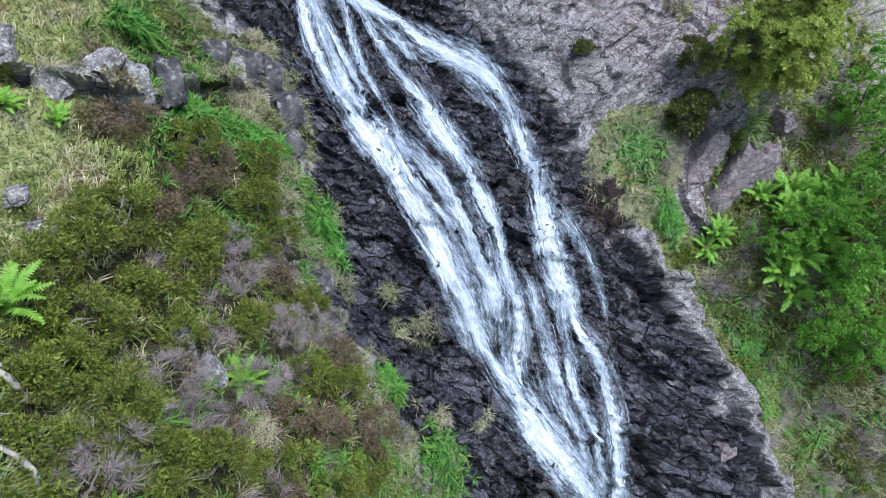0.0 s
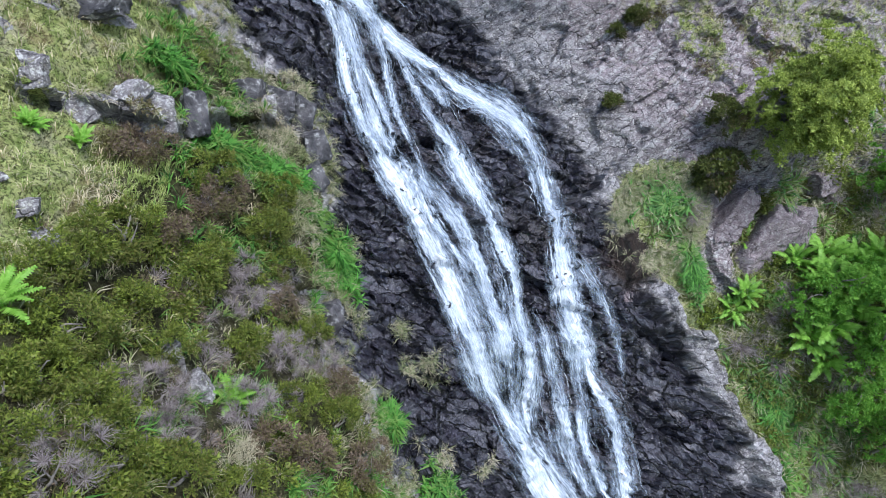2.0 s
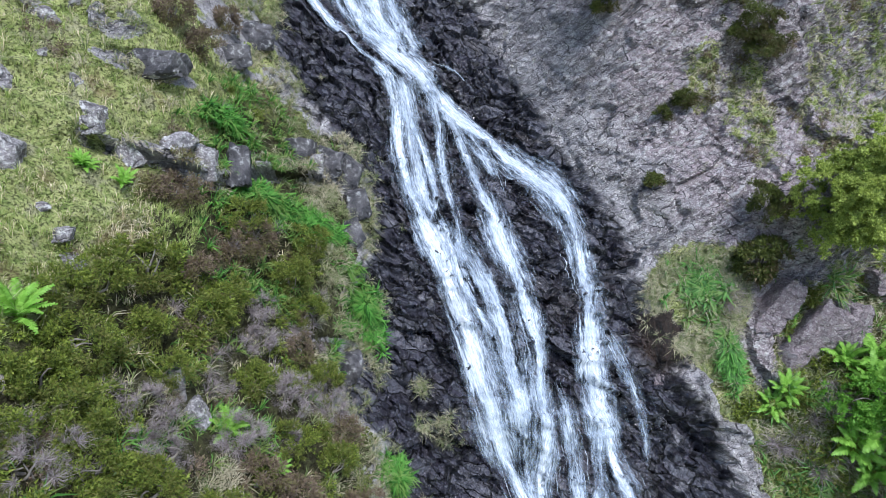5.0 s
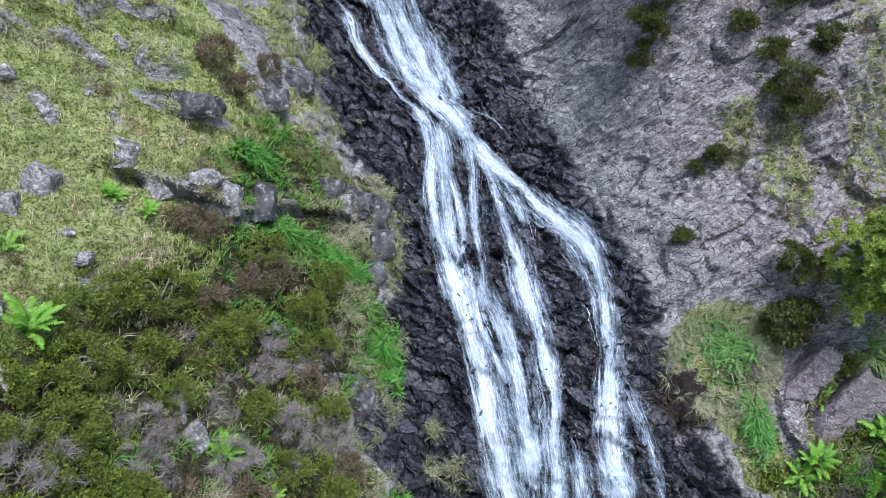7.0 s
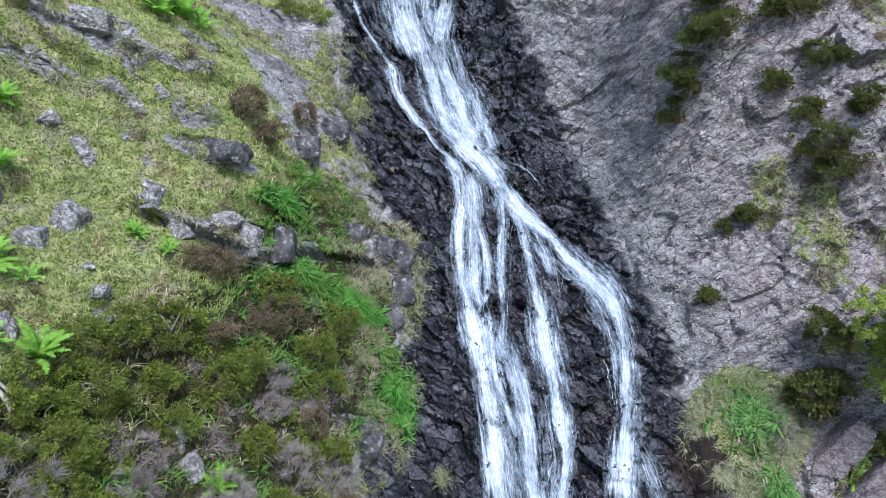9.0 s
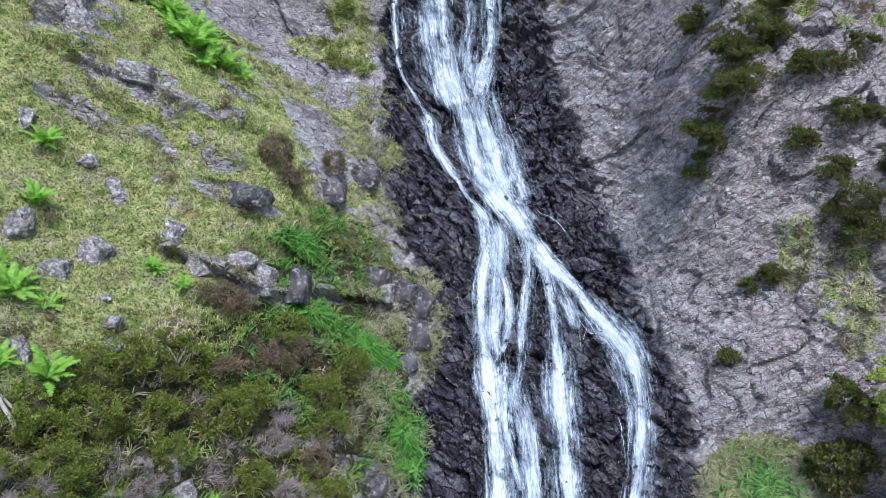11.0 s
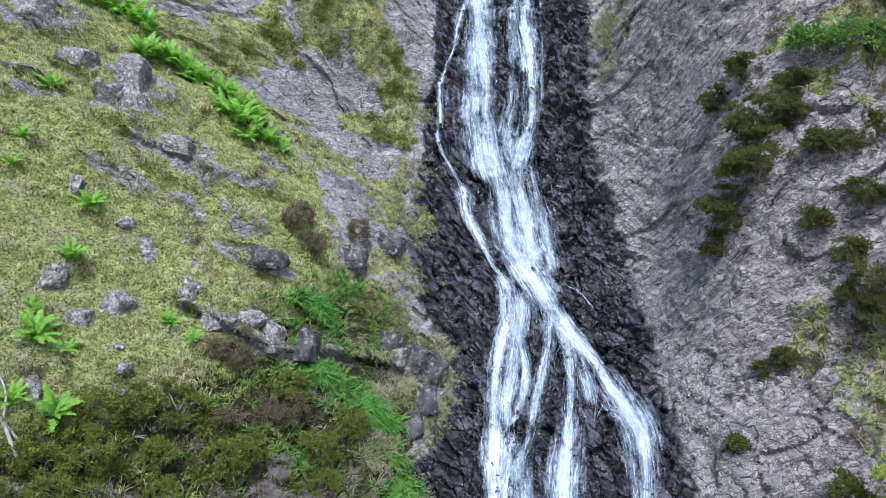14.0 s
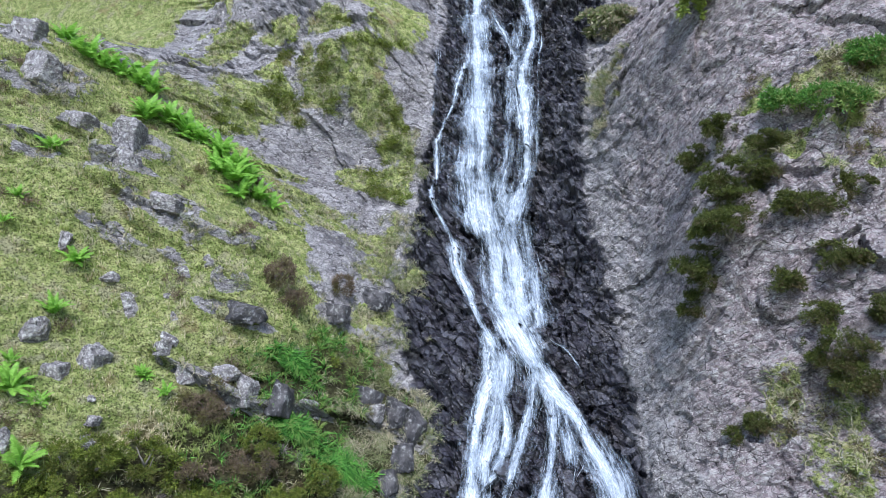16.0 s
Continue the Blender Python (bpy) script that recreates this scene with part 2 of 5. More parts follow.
TREE_LEAF = leaf_material("tree_leaf", (0.08, 0.23, 0.025), (0.28, 0.52, 0.08), None, 0.5, 0.5, 0.45)
BARK = wood_material("bark", (0.10, 0.085, 0.07), (0.26, 0.235, 0.21))
DEAD = wood_material("dead_wood", (0.24, 0.21, 0.19), (0.48, 0.45, 0.42))
WATER = water_material()

# ---------------------------------------------------------------- the shape of the hillside
TILT = radians(52)
CT, ST = math.cos(TILT), math.sin(TILT)
SECTIONS = {  # height of the hillside over the slope plane, section by section
    -14: (9.9, 9.7, 9.5, 9.2, 8.7, 8.1, 7.5, 7.2, 4.4, -0.5, -0.6),
    -9.5: (7.8, 8.0, 8.1, 7.9, 7.5, 6.2, 4.9, 2.9, 0.9, -1.1, 0.4),
    -6.5: (3.3, 6.3, 7.2, 6.1, 4.4, 2.7, 2.2, 0.3, -3.0, -0.9, -3.1),
    -4.5: (-1.4, 1.1, 4.1, 2.9, 2.0, 1.5, 0.6, -2.1, -3.7, -3.5, -4.7),
    -2.5: (-4.2, -3.2, 0.9, -0.3, -0.3, -1.5, -2.5, -3.5, -3.9, -4.3, -5.1),
    -0.5: (-5.1, -3.0, -1.7, -2.4, -2.5, -2.9, -3.4, -4.9, -5.1, -4.2, -5.0),
    1.5: (-4.7, -2.6, -2.2, -1.6, -2.5, -3.9, -4.2, -5.0, -4.7, -4.1, -5.1),
    3.5: (-3.9, -2.5, -2.4, -2.3, -2.6, -3.8, -4.3, -4.3, -3.0, -1.2, -3.5),
    5.5: (-2.6, -2.1, -2.4, -1.8, -1.8, -1.8, -1.3, -0.5, -0.1, 0.7, -1.7),
    7.5: (-2.4, -1.8, -2.0, -1.7, -0.7, -1.0, -0.0, 0.4, 1.0, 0.9, 0.1),
    10: (-2.2, -2.4, -0.4, -1.6, -0.4, -0.9, 0.5, -0.6, 0.8, 1.5, 2.1),
    14: (0.8, 0.4, 0.2, -0.8, -0.9, -0.3, 0.6, 0.4, -0.2, -1.1, -2.5),
}
KX = np.array(list(SECTIONS), float)
KS = np.array((-15, -11, -8, -5.5, -3, -0.5, 2, 4.5, 7.5, 11, 16), float)
NET = np.array(list(SECTIONS.values()))


def knots(q, k):
    """Smooth weights of the sections k at the places q."""
    n = len(k)
    eye = np.eye(n)
    slope = np.array([(eye[min(i + 1, n - 1)] - eye[max(i - 1, 0)]) / (k[min(i + 1, n - 1)] - k[max(i - 1, 0)]) for i in range(n)])
    q = np.clip(q, k[0], k[-1])
    i = np.clip(np.searchsorted(k, q, side="right") - 1, 0, n - 2)
    w = k[i + 1] - k[i]
    t = (q - k[i]) / w
    parts = ((2 * t**3 - 3 * t**2 + 1), (t**3 - 2 * t**2 + t) * w, (3 * t**2 - 2 * t**3), (t**3 - t**2) * w)
    return sum(p[:, None] * m for p, m in zip(parts, (eye[i], slope[i], eye[i + 1], slope[i + 1])))


def base_height(x, s):
    return np.einsum("ki,ij,kj->k", knots(x, KX), NET, knots(s, KS))


def hashed(ix, iy, seed):
    v = (ix.astype(np.int64) * 374761393 + iy.astype(np.int64) * 668265263 + seed * 974634777) & 0xFFFFFFFF
    v = ((v ^ (v >> 13)) * 1274126177) & 0xFFFFFFFF
    v = ((v ^ (v >> 15)) * 2246822519) & 0xFFFFFFFF
    return ((v ^ (v >> 16)) & 0xFFFFFF) / 0xFFFFFF


def soft_noise(x, y, seed):
    ix, iy = np.floor(x), np.floor(y)
    u, v = x - ix, y - iy
    u, v = u * u * (3 - 2 * u), v * v * (3 - 2 * v)
    a, b = hashed(ix, iy, seed), hashed(ix + 1, iy, seed)
    c, d = hashed(ix, iy + 1, seed), hashed(ix + 1, iy + 1, seed)
    return (a * (1 - u) + b * u) * (1 - v) + (c * (1 - u) + d * u) * v


def fbm(x, y, seed, octaves=4):
    return sum(soft_noise(x * 2**o, y * 2**o, seed + o) * 0.5 ** (o + 1) for o in range(octaves)) / (1 - 0.5**octaves)


def facets(x, y, seed, tilt=0.6, jump=1.0):
    """Broken rock: every cell a tilted plane at a level of its own, with a groove between cells."""
    ix, iy = np.floor(x), np.floor(y)
    d1, d2 = np.full(x.shape, 9.0), np.full(x.shape, 9.0)
    out = np.zeros(x.shape)
    for i in (-1, 0, 1):
        for j in (-1, 0, 1):
            cx, cy = ix + i, iy + j
            px, py = cx + hashed(cx, cy, seed), cy + hashed(cx, cy, seed + 1)
            dx, dy = x - px, y - py
            d = np.maximum(np.abs(dx), np.abs(dy)) + 0.25 * np.hypot(dx, dy)
            level = jump * (hashed(cx, cy, seed + 2) - 0.5) + tilt * (dx * (hashed(cx, cy, seed + 3) * 2 - 1) + dy * (hashed(cx, cy, seed + 4) * 2 - 1))
            closer = d < d1
            d2 = np.where(closer, d1, np.minimum(d2, d))
            out = np.where(closer, level, out)
            d1 = np.where(closer, d, d1)
    return out - 0.05 * np.clip(1 - (d2 - d1) / 0.12, 0, 1)


def step(v, a, b):
    t = np.clip((v - a) / (b - a), 0, 1)
    return t * t * (3 - 2 * t)


def along(s, *rows):
    """A line on the slope: x at s, from rows of (s, x)."""
    rows = sorted(rows)
    return np.interp(s, [r[0] for r in rows], [r[1] for r in rows])


def left_bank(s):
    return along(s, (18, -5.6), (10.3, -4.2), (7.3, -3.84), (4.8, -3.3), (2.2, -2.7), (1.0, -2.2), (0, -1.7), (-0.4, -1.0), (-1.3, -0.95), (-2.6, -0.95), (-3.3, -1.35),
                 (-4.8, -1.0), (-5.4, -1.8), (-6.1, -1.7), (-6.8, -1.1), (-8.2, -1.05), (-10.3, -0.1), (-14, 1.2))


def right_bank(s):
    return along(s, (18, 0.8), (13.6, 0.6), (9.5, 1.2), (8.4, 1.4), (6.5, 1.9), (5.1, 2.4), (2.8, 3.2), (0.3, 4.0), (-1.1, 4.4), (-3.06, 5.0), (-4.3, 5.0), (-6, 5.4), (-6.8, 5.85),
                 (-7.9, 6.35), (-9.2, 6.75), (-11.2, 7.2), (-14, 8.0))


def grass_edge(s):
    return along(s, (18, -16), (9, -13.5), (7, -11.6), (6.3, -9.7), (5.7, -8.5), (5, -7.1), (4.15, -5.8), (3.3, -4.7), (1.5, -3.7), (-0.6, -3.8), (-1.3, -4.4), (-2.1, -4.55), (-3.5, -5.06), (-4.8, -6), (-6, -7), (-8, -9))


def blob(x, s, cx, cs, rx, rs, turn=0.0):
    c, n = math.cos(radians(turn)), math.sin(radians(turn))
    dx, ds = x - cx, s - cs
    return np.clip(1.3 - np.hypot((dx * c + ds * n) / rx, (ds * c - dx * n) / rs), 0, 0.6) / 0.6


def low_ridge(x, s):
    """The pale bedded rib of rock between the wet gully and the green slope."""
    mid = along(s, (-5.8, 5.9), (-6.8, 6.25), (-7.9, 6.75), (-9.2, 7.1), (-11.2, 7.5), (-14, 8.3))
    mid = mid + 0.45 * (hashed(np.floor(s * 2.3 + 0.3 * x), np.zeros_like(s), 187) - 0.5) + 0.5 * (fbm(x * 1.6, s * 1.6, 193, 3) - 0.5)
    return np.clip(1 - np.abs(x - mid) / 0.5, 0, 1) * step(-s, 5.9, 6.6), step(x, mid + 0.15, mid + 0.5) * step(-s, 6.3, 7.0)


# mossy ledges of the cliff and the banks: x, s, half width, half height
CLIFF_MOSS = ((-6.9, 10.2, 0.6, 1.1), (-5.7, 10.0, 0.6, 1.3), (-5.0, 9.0, 0.45, 0.9), (-5.7, 7.15, 0.9, 0.35), (-4.9, 7.55, 0.6, 0.35), (-7.6, 12.4, 0.8, 0.9), (-6.0, 11.5, 0.6, 0.8), (-8.9, 10.1, 0.5, 0.8),
              (-2.9, 1.9, 0.3, 0.75), (-2.7, 3.5, 0.22, 0.6), (-4.0, 6.7, 0.35, 0.3), (-1.2, -0.7, 0.3, 0.6), (-1.6, -1.75, 0.4, 0.22), (-2.1, -2.2, 0.5, 0.25), (-2.5, -0.3, 0.5, 0.25), (-1.05, -1.9, 0.2, 0.35), (-9.4, 11.9, 0.8, 0.8))


def zones(x, s):
    """Wet rock, plants, pink rock and rusty rock with overhang shade painted in, each 0 to 1."""
    wob = (fbm(x * 1.3, s * 1.3, 11) - 0.5) * 1.5 + (fbm(x * 4, s * 4, 17) - 0.5) * 0.8
    lb, rb, ge = left_bank(s), right_bank(s), grass_edge(s)
    wet = step(x + wob * 0.5, lb - 0.25, lb + 0.35) * (1 - step(x + wob * 0.6, rb - 0.5, rb + 0.5))
    low = step(s, 1.6, 0.2)
    hill = 1 - step(x + wob * 0.5, ge - 0.3, ge + 0.3)
    heath = (1 - step(x + wob * 0.8, lb - 0.55, lb + 0.05)) * low
    heath = heath * (1 - 0.9 * step(fbm(x * 0.9, s * 1.4, 91, 3), 0.60, 0.68) * step(x, lb - 2.2, lb - 0.6))
    veg = np.maximum(hill * 0.88, heath)
    cliff = (1 - hill) * (1 - step(x, lb - 0.4, lb)) * (1 - low)
    damp = np.clip((fbm(x * 0.8, s * 0.8, 9) - 0.36) * 3.5, 0, 1)
    wet = np.maximum(wet, damp * cliff * 0.5)
    wet = np.maximum(wet, 0.40 * step(rb + 3.4 - x + wob * 0.6, 0, 1.6) * step(x, rb - 0.6, rb) * step(s, 0.6, 3.0))
    veg = np.maximum(veg, cliff * np.clip((fbm(x * 0.7, s * 0.7, 5) - 0.40) * 3.2, 0, 0.62))
    for cx, cs, rx, rs in CLIFF_MOSS:
        veg = np.maximum(veg, blob(x + wob * 0.4, s + wob * 0.3, cx, cs, rx, rs) * 0.68)
    ridge, behind = low_ridge(x, s)
    right = step(x, rb - 0.1, rb + 0.3) * (1 - step(ridge, 0.2, 0.6))
    green = np.maximum(blob(x, s, 6.2, -4.6, 1.25, 1.2), blob(x, s, 6.8, -6.4, 0.6, 1.5, 18))
    green = np.maximum(green, step(x, 7.3, 8.3) * step(-s, 3.6, 5.2) * 0.75)
    green = np.maximum(green, step(x, 8.0, 9.5) * 0.45)
    green = np.maximum(green, behind * 0.75)
    green = np.maximum(green, blob(x, s, 7.9, 6.4, 2.6, 1.6) * (0.25 + 0.55 * step(fbm(x * 1.3, s * 1.6, 197, 3), 0.42, 0.58)))
    green = np.maximum(green, blob(x, s, 7.9, -0.6, 0.7, 1.6) * 0.5)
    green = np.maximum(green, blob(x, s, 6.9, 0.4, 0.4, 0.9) * 0.5)
    veg = np.maximum(veg, right * green)
    pink = step(x + wob, rb + 0.6, rb + 2.0) * (1 - step(-s, 6.0, 7.0))
    # Rusty ground round the overhang, where its shade is painted.
    rust_shade = blob(x, s, 5.45, -5.45, 0.75, 0.7)
    return wet, np.clip(veg, 0, 1), pink, rust_shade


def ledge_line(x):
    return np.interp(x, (-5.6, -4.3, -3.6, -3.0, -2.0, -1.3), (-1.35, -1.65, -1.85, -1.4, -1.1, -1.3))


# outcrops of rock in the grass: x, s, half width, half height, turn, rise
CLEFT = ((2.33, 5.72), (1.93, 5.39), (1.53, 5.06), (0.92, 4.65), (0.39, 4.33))
OUTCROPS = ((-8.2, 3.55, 0.55, 0.75, 10, 0.55), (-7.7, 2.6, 0.6, 0.5, 0, 0.4), (-6.75, 2.05, 1.0, 0.6, -25, 0.35), (-5.5, 2.05, 0.75, 0.3, 0, 0.3), (-4.9, 0.8, 0.45, 0.3, 0, 0.2), (-10.9, 4.9, 0.7, 0.8, 0, 0.4),
            (-9.5, 2.4, 0.6, 0.4, 0, 0.25), (-9.4, 3.75, 0.7, 0.35, 0, 0.25), (-6.0, 1.1, 0.5, 0.25, 0, 0.12), (-4.5, 0.05, 0.7, 0.3, 0, 0.25), (-7.2, 1.0, 0.7, 0.25, -15, 0.1), (-10.3, 1.6, 0.6, 0.4, 0, 0.25), (-5.4, 3.2, 0.5, 0.3, 0, 0.1), (-12.2, 6.2, 0.7, 0.5, 0, 0.3), (-12.6, 3.2, 0.7, 0.5, 0, 0.3))


def bare(x, s):
    """How far ledges and outcrops break through the plants, and by how much they rise."""
    t = s - ledge_line(x)
    span = step(x, -5.6, -5.1) * step(-x, 1.25, 1.7)
    jag = 0.45 + 1.1 * hashed(np.floor(x * 2.7 + 0.4 * soft_noise(x * 3, s * 3, 63)), np.zeros_like(x), 181)
    rise = 0.45 * step(low_ridge(x, s)[0], 0.0, 0.8) + span * (jag * np.where(t > 0, 0.42 * np.exp(-np.clip(t, 0, 9) / 0.6), -0.20 * np.exp(np.clip(t, -9, 0) / 0.35)))
    mask = span * step(t, -0.25, -0.10) * step(-t, -0.26, -0.10)
    wx, ws = x + 0.25 * (fbm(x * 2, s * 2, 61) - 0.5), s + 0.25 * (fbm(x * 2, s * 2, 67) - 0.5)
    for cx, cs, rx, rs, turn, up in OUTCROPS:
        b = blob(wx, ws, cx, cs, rx, rs, turn)
        mask = np.maximum(mask, b)
        rise = rise + up * step(b, 0.0, 0.7)
    mask = mask * (0.25 + 0.75 * step(fbm(x * 2.4, s * 3.2, 191, 3), 0.36, 0.52))
    return mask, rise


def beds(b, wave, depth):
    """Bedding: saw-toothed ledges across the beds."""
    q = b / wave
    f = q - np.floor(q)
    return depth * (np.where(f < 0.8, f / 0.8, (1 - f) / 0.2) - 0.5)


def joints(a, b):
    """Long narrow cracks along and across the beds."""
    out = 0
    for q, run, wave, seed in ((b, a, 1.45, 301), (a + 0.35 * b, b, 1.9, 307), (b - 0.5 * a, a, 2.7, 311)):
        v = (q + 0.16 * (fbm(run * 0.7, q * 0.7, seed) - 0.5)) / wave
        d = np.abs(v - np.round(v)) * wave
        out = out + 0.07 * np.exp(-((d / 0.04) ** 2)) * step(soft_noise(run * 0.45, np.round(v) * 3.7, seed + 1), 0.40, 0.60)
    return out


def cleft(x, s):
    """Distance from the dark cleft that runs down the dry cliff."""
    line = along(s, *CLEFT) + 0.10 * (fbm(s * 1.5, s * 0, 171) - 0.5)
    return np.where((s > CLEFT[-1][0]) & (s < CLEFT[0][0]), np.abs(x - line), 9.0)


def surface(x, s):
    """The height over the slope plane with its rock, hummocks and ledges, and the zones."""
    wet, veg, pink, rust_shade = zones(x, s)
    mask, rise = bare(x, s)
    veg = veg * (1 - 0.9 * mask)
    h = base_height(x, s) + rise - 0.22 * np.exp(-((cleft(x, s) / 0.09) ** 2))
    a, b = x * 0.72 - s * 0.69, x * 0.69 + s * 0.72
    big = fbm(a * 0.8, b * 0.8, 41) - 0.5
    wa, wb = a + big * 0.5, b + big * 0.5
    ma, mb = x + 0.25 * s + big * 0.35, s - 0.18 * x + big * 0.35
    big_blocks = (0.22 + 0.08 * wet) * facets(ma * 0.55, mb * 0.7, 3, 1.0, 0.7)
    bedded = 0.20 * facets(wa * 1.0, wb * 2.0, 7, 1.2) + 0.12 * facets(wa * 2.7, wb * 5.0, 13, 1.3) + 0.05 * facets(wa * 6.0, wb * 11.0, 19, 1.0)
    massive = 0.17 * facets(ma * 1.2, mb * 0.95, 107, 1.1, 0.7) + 0.06 * facets(ma * 3.0, mb * 2.5, 113, 1.0, 1.0) + 0.03 * facets(ma * 8.0, mb * 7.0, 119, 1.0) + 0.07 * (fbm(x * 5, s * 5, 127) - 0.5)
    rock = big_blocks + bedded * wet + massive * (1 - wet)
    rock = rock + (beds(wb + 0.12 * wa, 0.62, 0.11) + beds(wb - 0.05 * wa, 0.23, 0.045)) * np.maximum(wet, 0.15 + 0.45 * step(x, 0.0, 2.0)) * (0.25 + 1.2 * step(soft_noise(a * 0.5, b * 0.5, 37), 0.35, 0.65)) - joints(wa, wb) + 0.16 * (fbm(x * 2.2, s * 2.2, 53) - 0.5)
    soft = 0.60 * (fbm(x * 0.9, s * 0.9, 23) - 0.5) + 0.40 * (fbm(x * 2.6, s * 3.6, 29) - 0.5) + beds(s + 0.9 * (fbm(x * 0.7, s * 0.7, 33) - 0.5), 0.85, 0.11) * (1 - step(s, 5.0, 8.0))
    h = h + rock * (1 - step(veg, 0.5, 0.85) * 0.9) * (1 + 0.2 * mask) + soft * veg
    return h, (wet, veg, pink, rust_shade)


def place(x, s, h):
    return np.stack([x, s * CT - h * ST, s * ST + h * CT], -1)


def spot(x, s, up=0.0):
    """A point on the ground, lifted by up metres."""
    x, s = np.atleast_1d(np.asarray(x, float)), np.atleast_1d(np.asarray(s, float))
    p = place(x, s, surface(x, s)[0])
    p[:, 2] += up
    return p


def slope_normal(x, s, d=0.25):
    gx = (base_height(x + d, s) - base_height(x - d, s)) / (2 * d)
    gs = (base_height(x, s + d) - base_height(x, s - d)) / (2 * d)
    n = place(-gx, -gs, np.ones_like(gx))
    return n / np.linalg.norm(n, axis=1)[:, None]


def mesh_of(name, verts, faces, material, uv=None, smooth=True, **values):
    """A mesh from arrays; all faces have the same number of corners."""
    me = bpy.data.meshes.new(name)
    verts, faces = np.asarray(verts, np.float32), np.asarray(faces, np.int32)
    k = faces.shape[1]
    me.vertices.add(len(verts))
    me.vertices.foreach_set("co", verts.ravel())
    me.loops.add(faces.size)
    me.loops.foreach_set("vertex_index", faces.ravel())
    me.polygons.add(len(faces))
    me.polygons.foreach_set("loop_start", np.arange(0, faces.size, k, dtype=np.int32))
    me.polygons.foreach_set("loop_total", np.full(len(faces), k, np.int32))
    me.polygons.foreach_set("use_smooth", np.full(len(faces), smooth, bool))
    if uv is not None:
        layer = me.uv_layers.new(name="UVMap")
        layer.data.foreach_set("uv", np.asarray(uv, np.float32)[faces.ravel()].ravel())
    for key, v in values.items():
        me.attributes.new(key, "FLOAT", "POINT").data.foreach_set("value", np.asarray(v, np.float32))
    me.materials.append(material)
    me.update()
    me.validate()
    return me


def build_ground():
    fine = 0.046
    def axis(a, b, far):
        out = np.cumsum(0.3 * 1.35 ** np.arange(22))
        out = out[out < far]
        return np.concatenate([(a - out)[::-1], np.arange(a, b, fine), b + out])
    xs, ss = axis(-13.0, 13.0, 300), axis(-15.0, 18.0, 60)
    gx, gs = np.meshgrid(xs, ss)
    x, s = gx.ravel(), gs.ravel()
    h, (wet, veg, pink, rust_shade) = surface(x, np.clip(s, -17, 60))
    out = np.maximum(step(np.abs(x), 14, 16.5), step(-s, 15, 17))
    wet, rust_shade, veg = wet * (1 - out), rust_shade * (1 - out), np.maximum(veg, out * np.clip(0.25 + fbm(x * 0.35, s * 0.35, 151), 0, 1))
    plain = base_height(x, np.clip(s, -17, 60))
    h = plain + (h - plain) * (1 - out) + out * 1.6 * (fbm(x * 0.3, s * 0.3, 157) - 0.5)
    p = place(x, np.clip(s, -17, 70), h)
    low = np.clip(-17 - s, 0, None)
    p[:, 1] -= low * 4.0
    p[:, 2] -= low * 0.4
    nx, ns = len(xs), len(ss)
    i = (np.arange(ns - 1)[:, None] * nx + np.arange(nx - 1)[None, :]).ravel()
    # Dark soil mask; right of x 7 it paints shrub shade into the ground.
    me = mesh_of("ground", p, np.stack([i, i + 1, i + nx + 1, i + nx], 1), GROUND, np.stack([x * 0.72 - s * 0.69, x * 0.69 + s * 0.72], 1), False, wet=wet, veg=veg, pink=pink, rust_shade=rust_shade, peat_and_shade=(1 - out) * (step(x, grass_edge(s) - 0.2, grass_edge(s) + 0.5) * step(-s, -0.8, 0.2) * (x < 3) + 0.65 * step(x, 7.0, 8.2) * step(-s, 4.2, 5.4)))
    return tagged(new("ground", me), "steep wet rock gully between a grassy heath slope and a bare pinkish cliff", "hillside", kind="structure")


build_ground()
# ---------------------------------------------------------------- water


def smooth_line(rows, gap=0.07):
    """A smooth line through rows, with points every gap metres; and the distance run."""
    p = np.array(rows, float)
    d = np.concatenate([[0], np.cumsum(np.hypot(*np.diff(p[:, :2], axis=0).T))])
    q = np.arange(0, d[-1], gap)
    w = knots(q, d)
    return w @ p, q


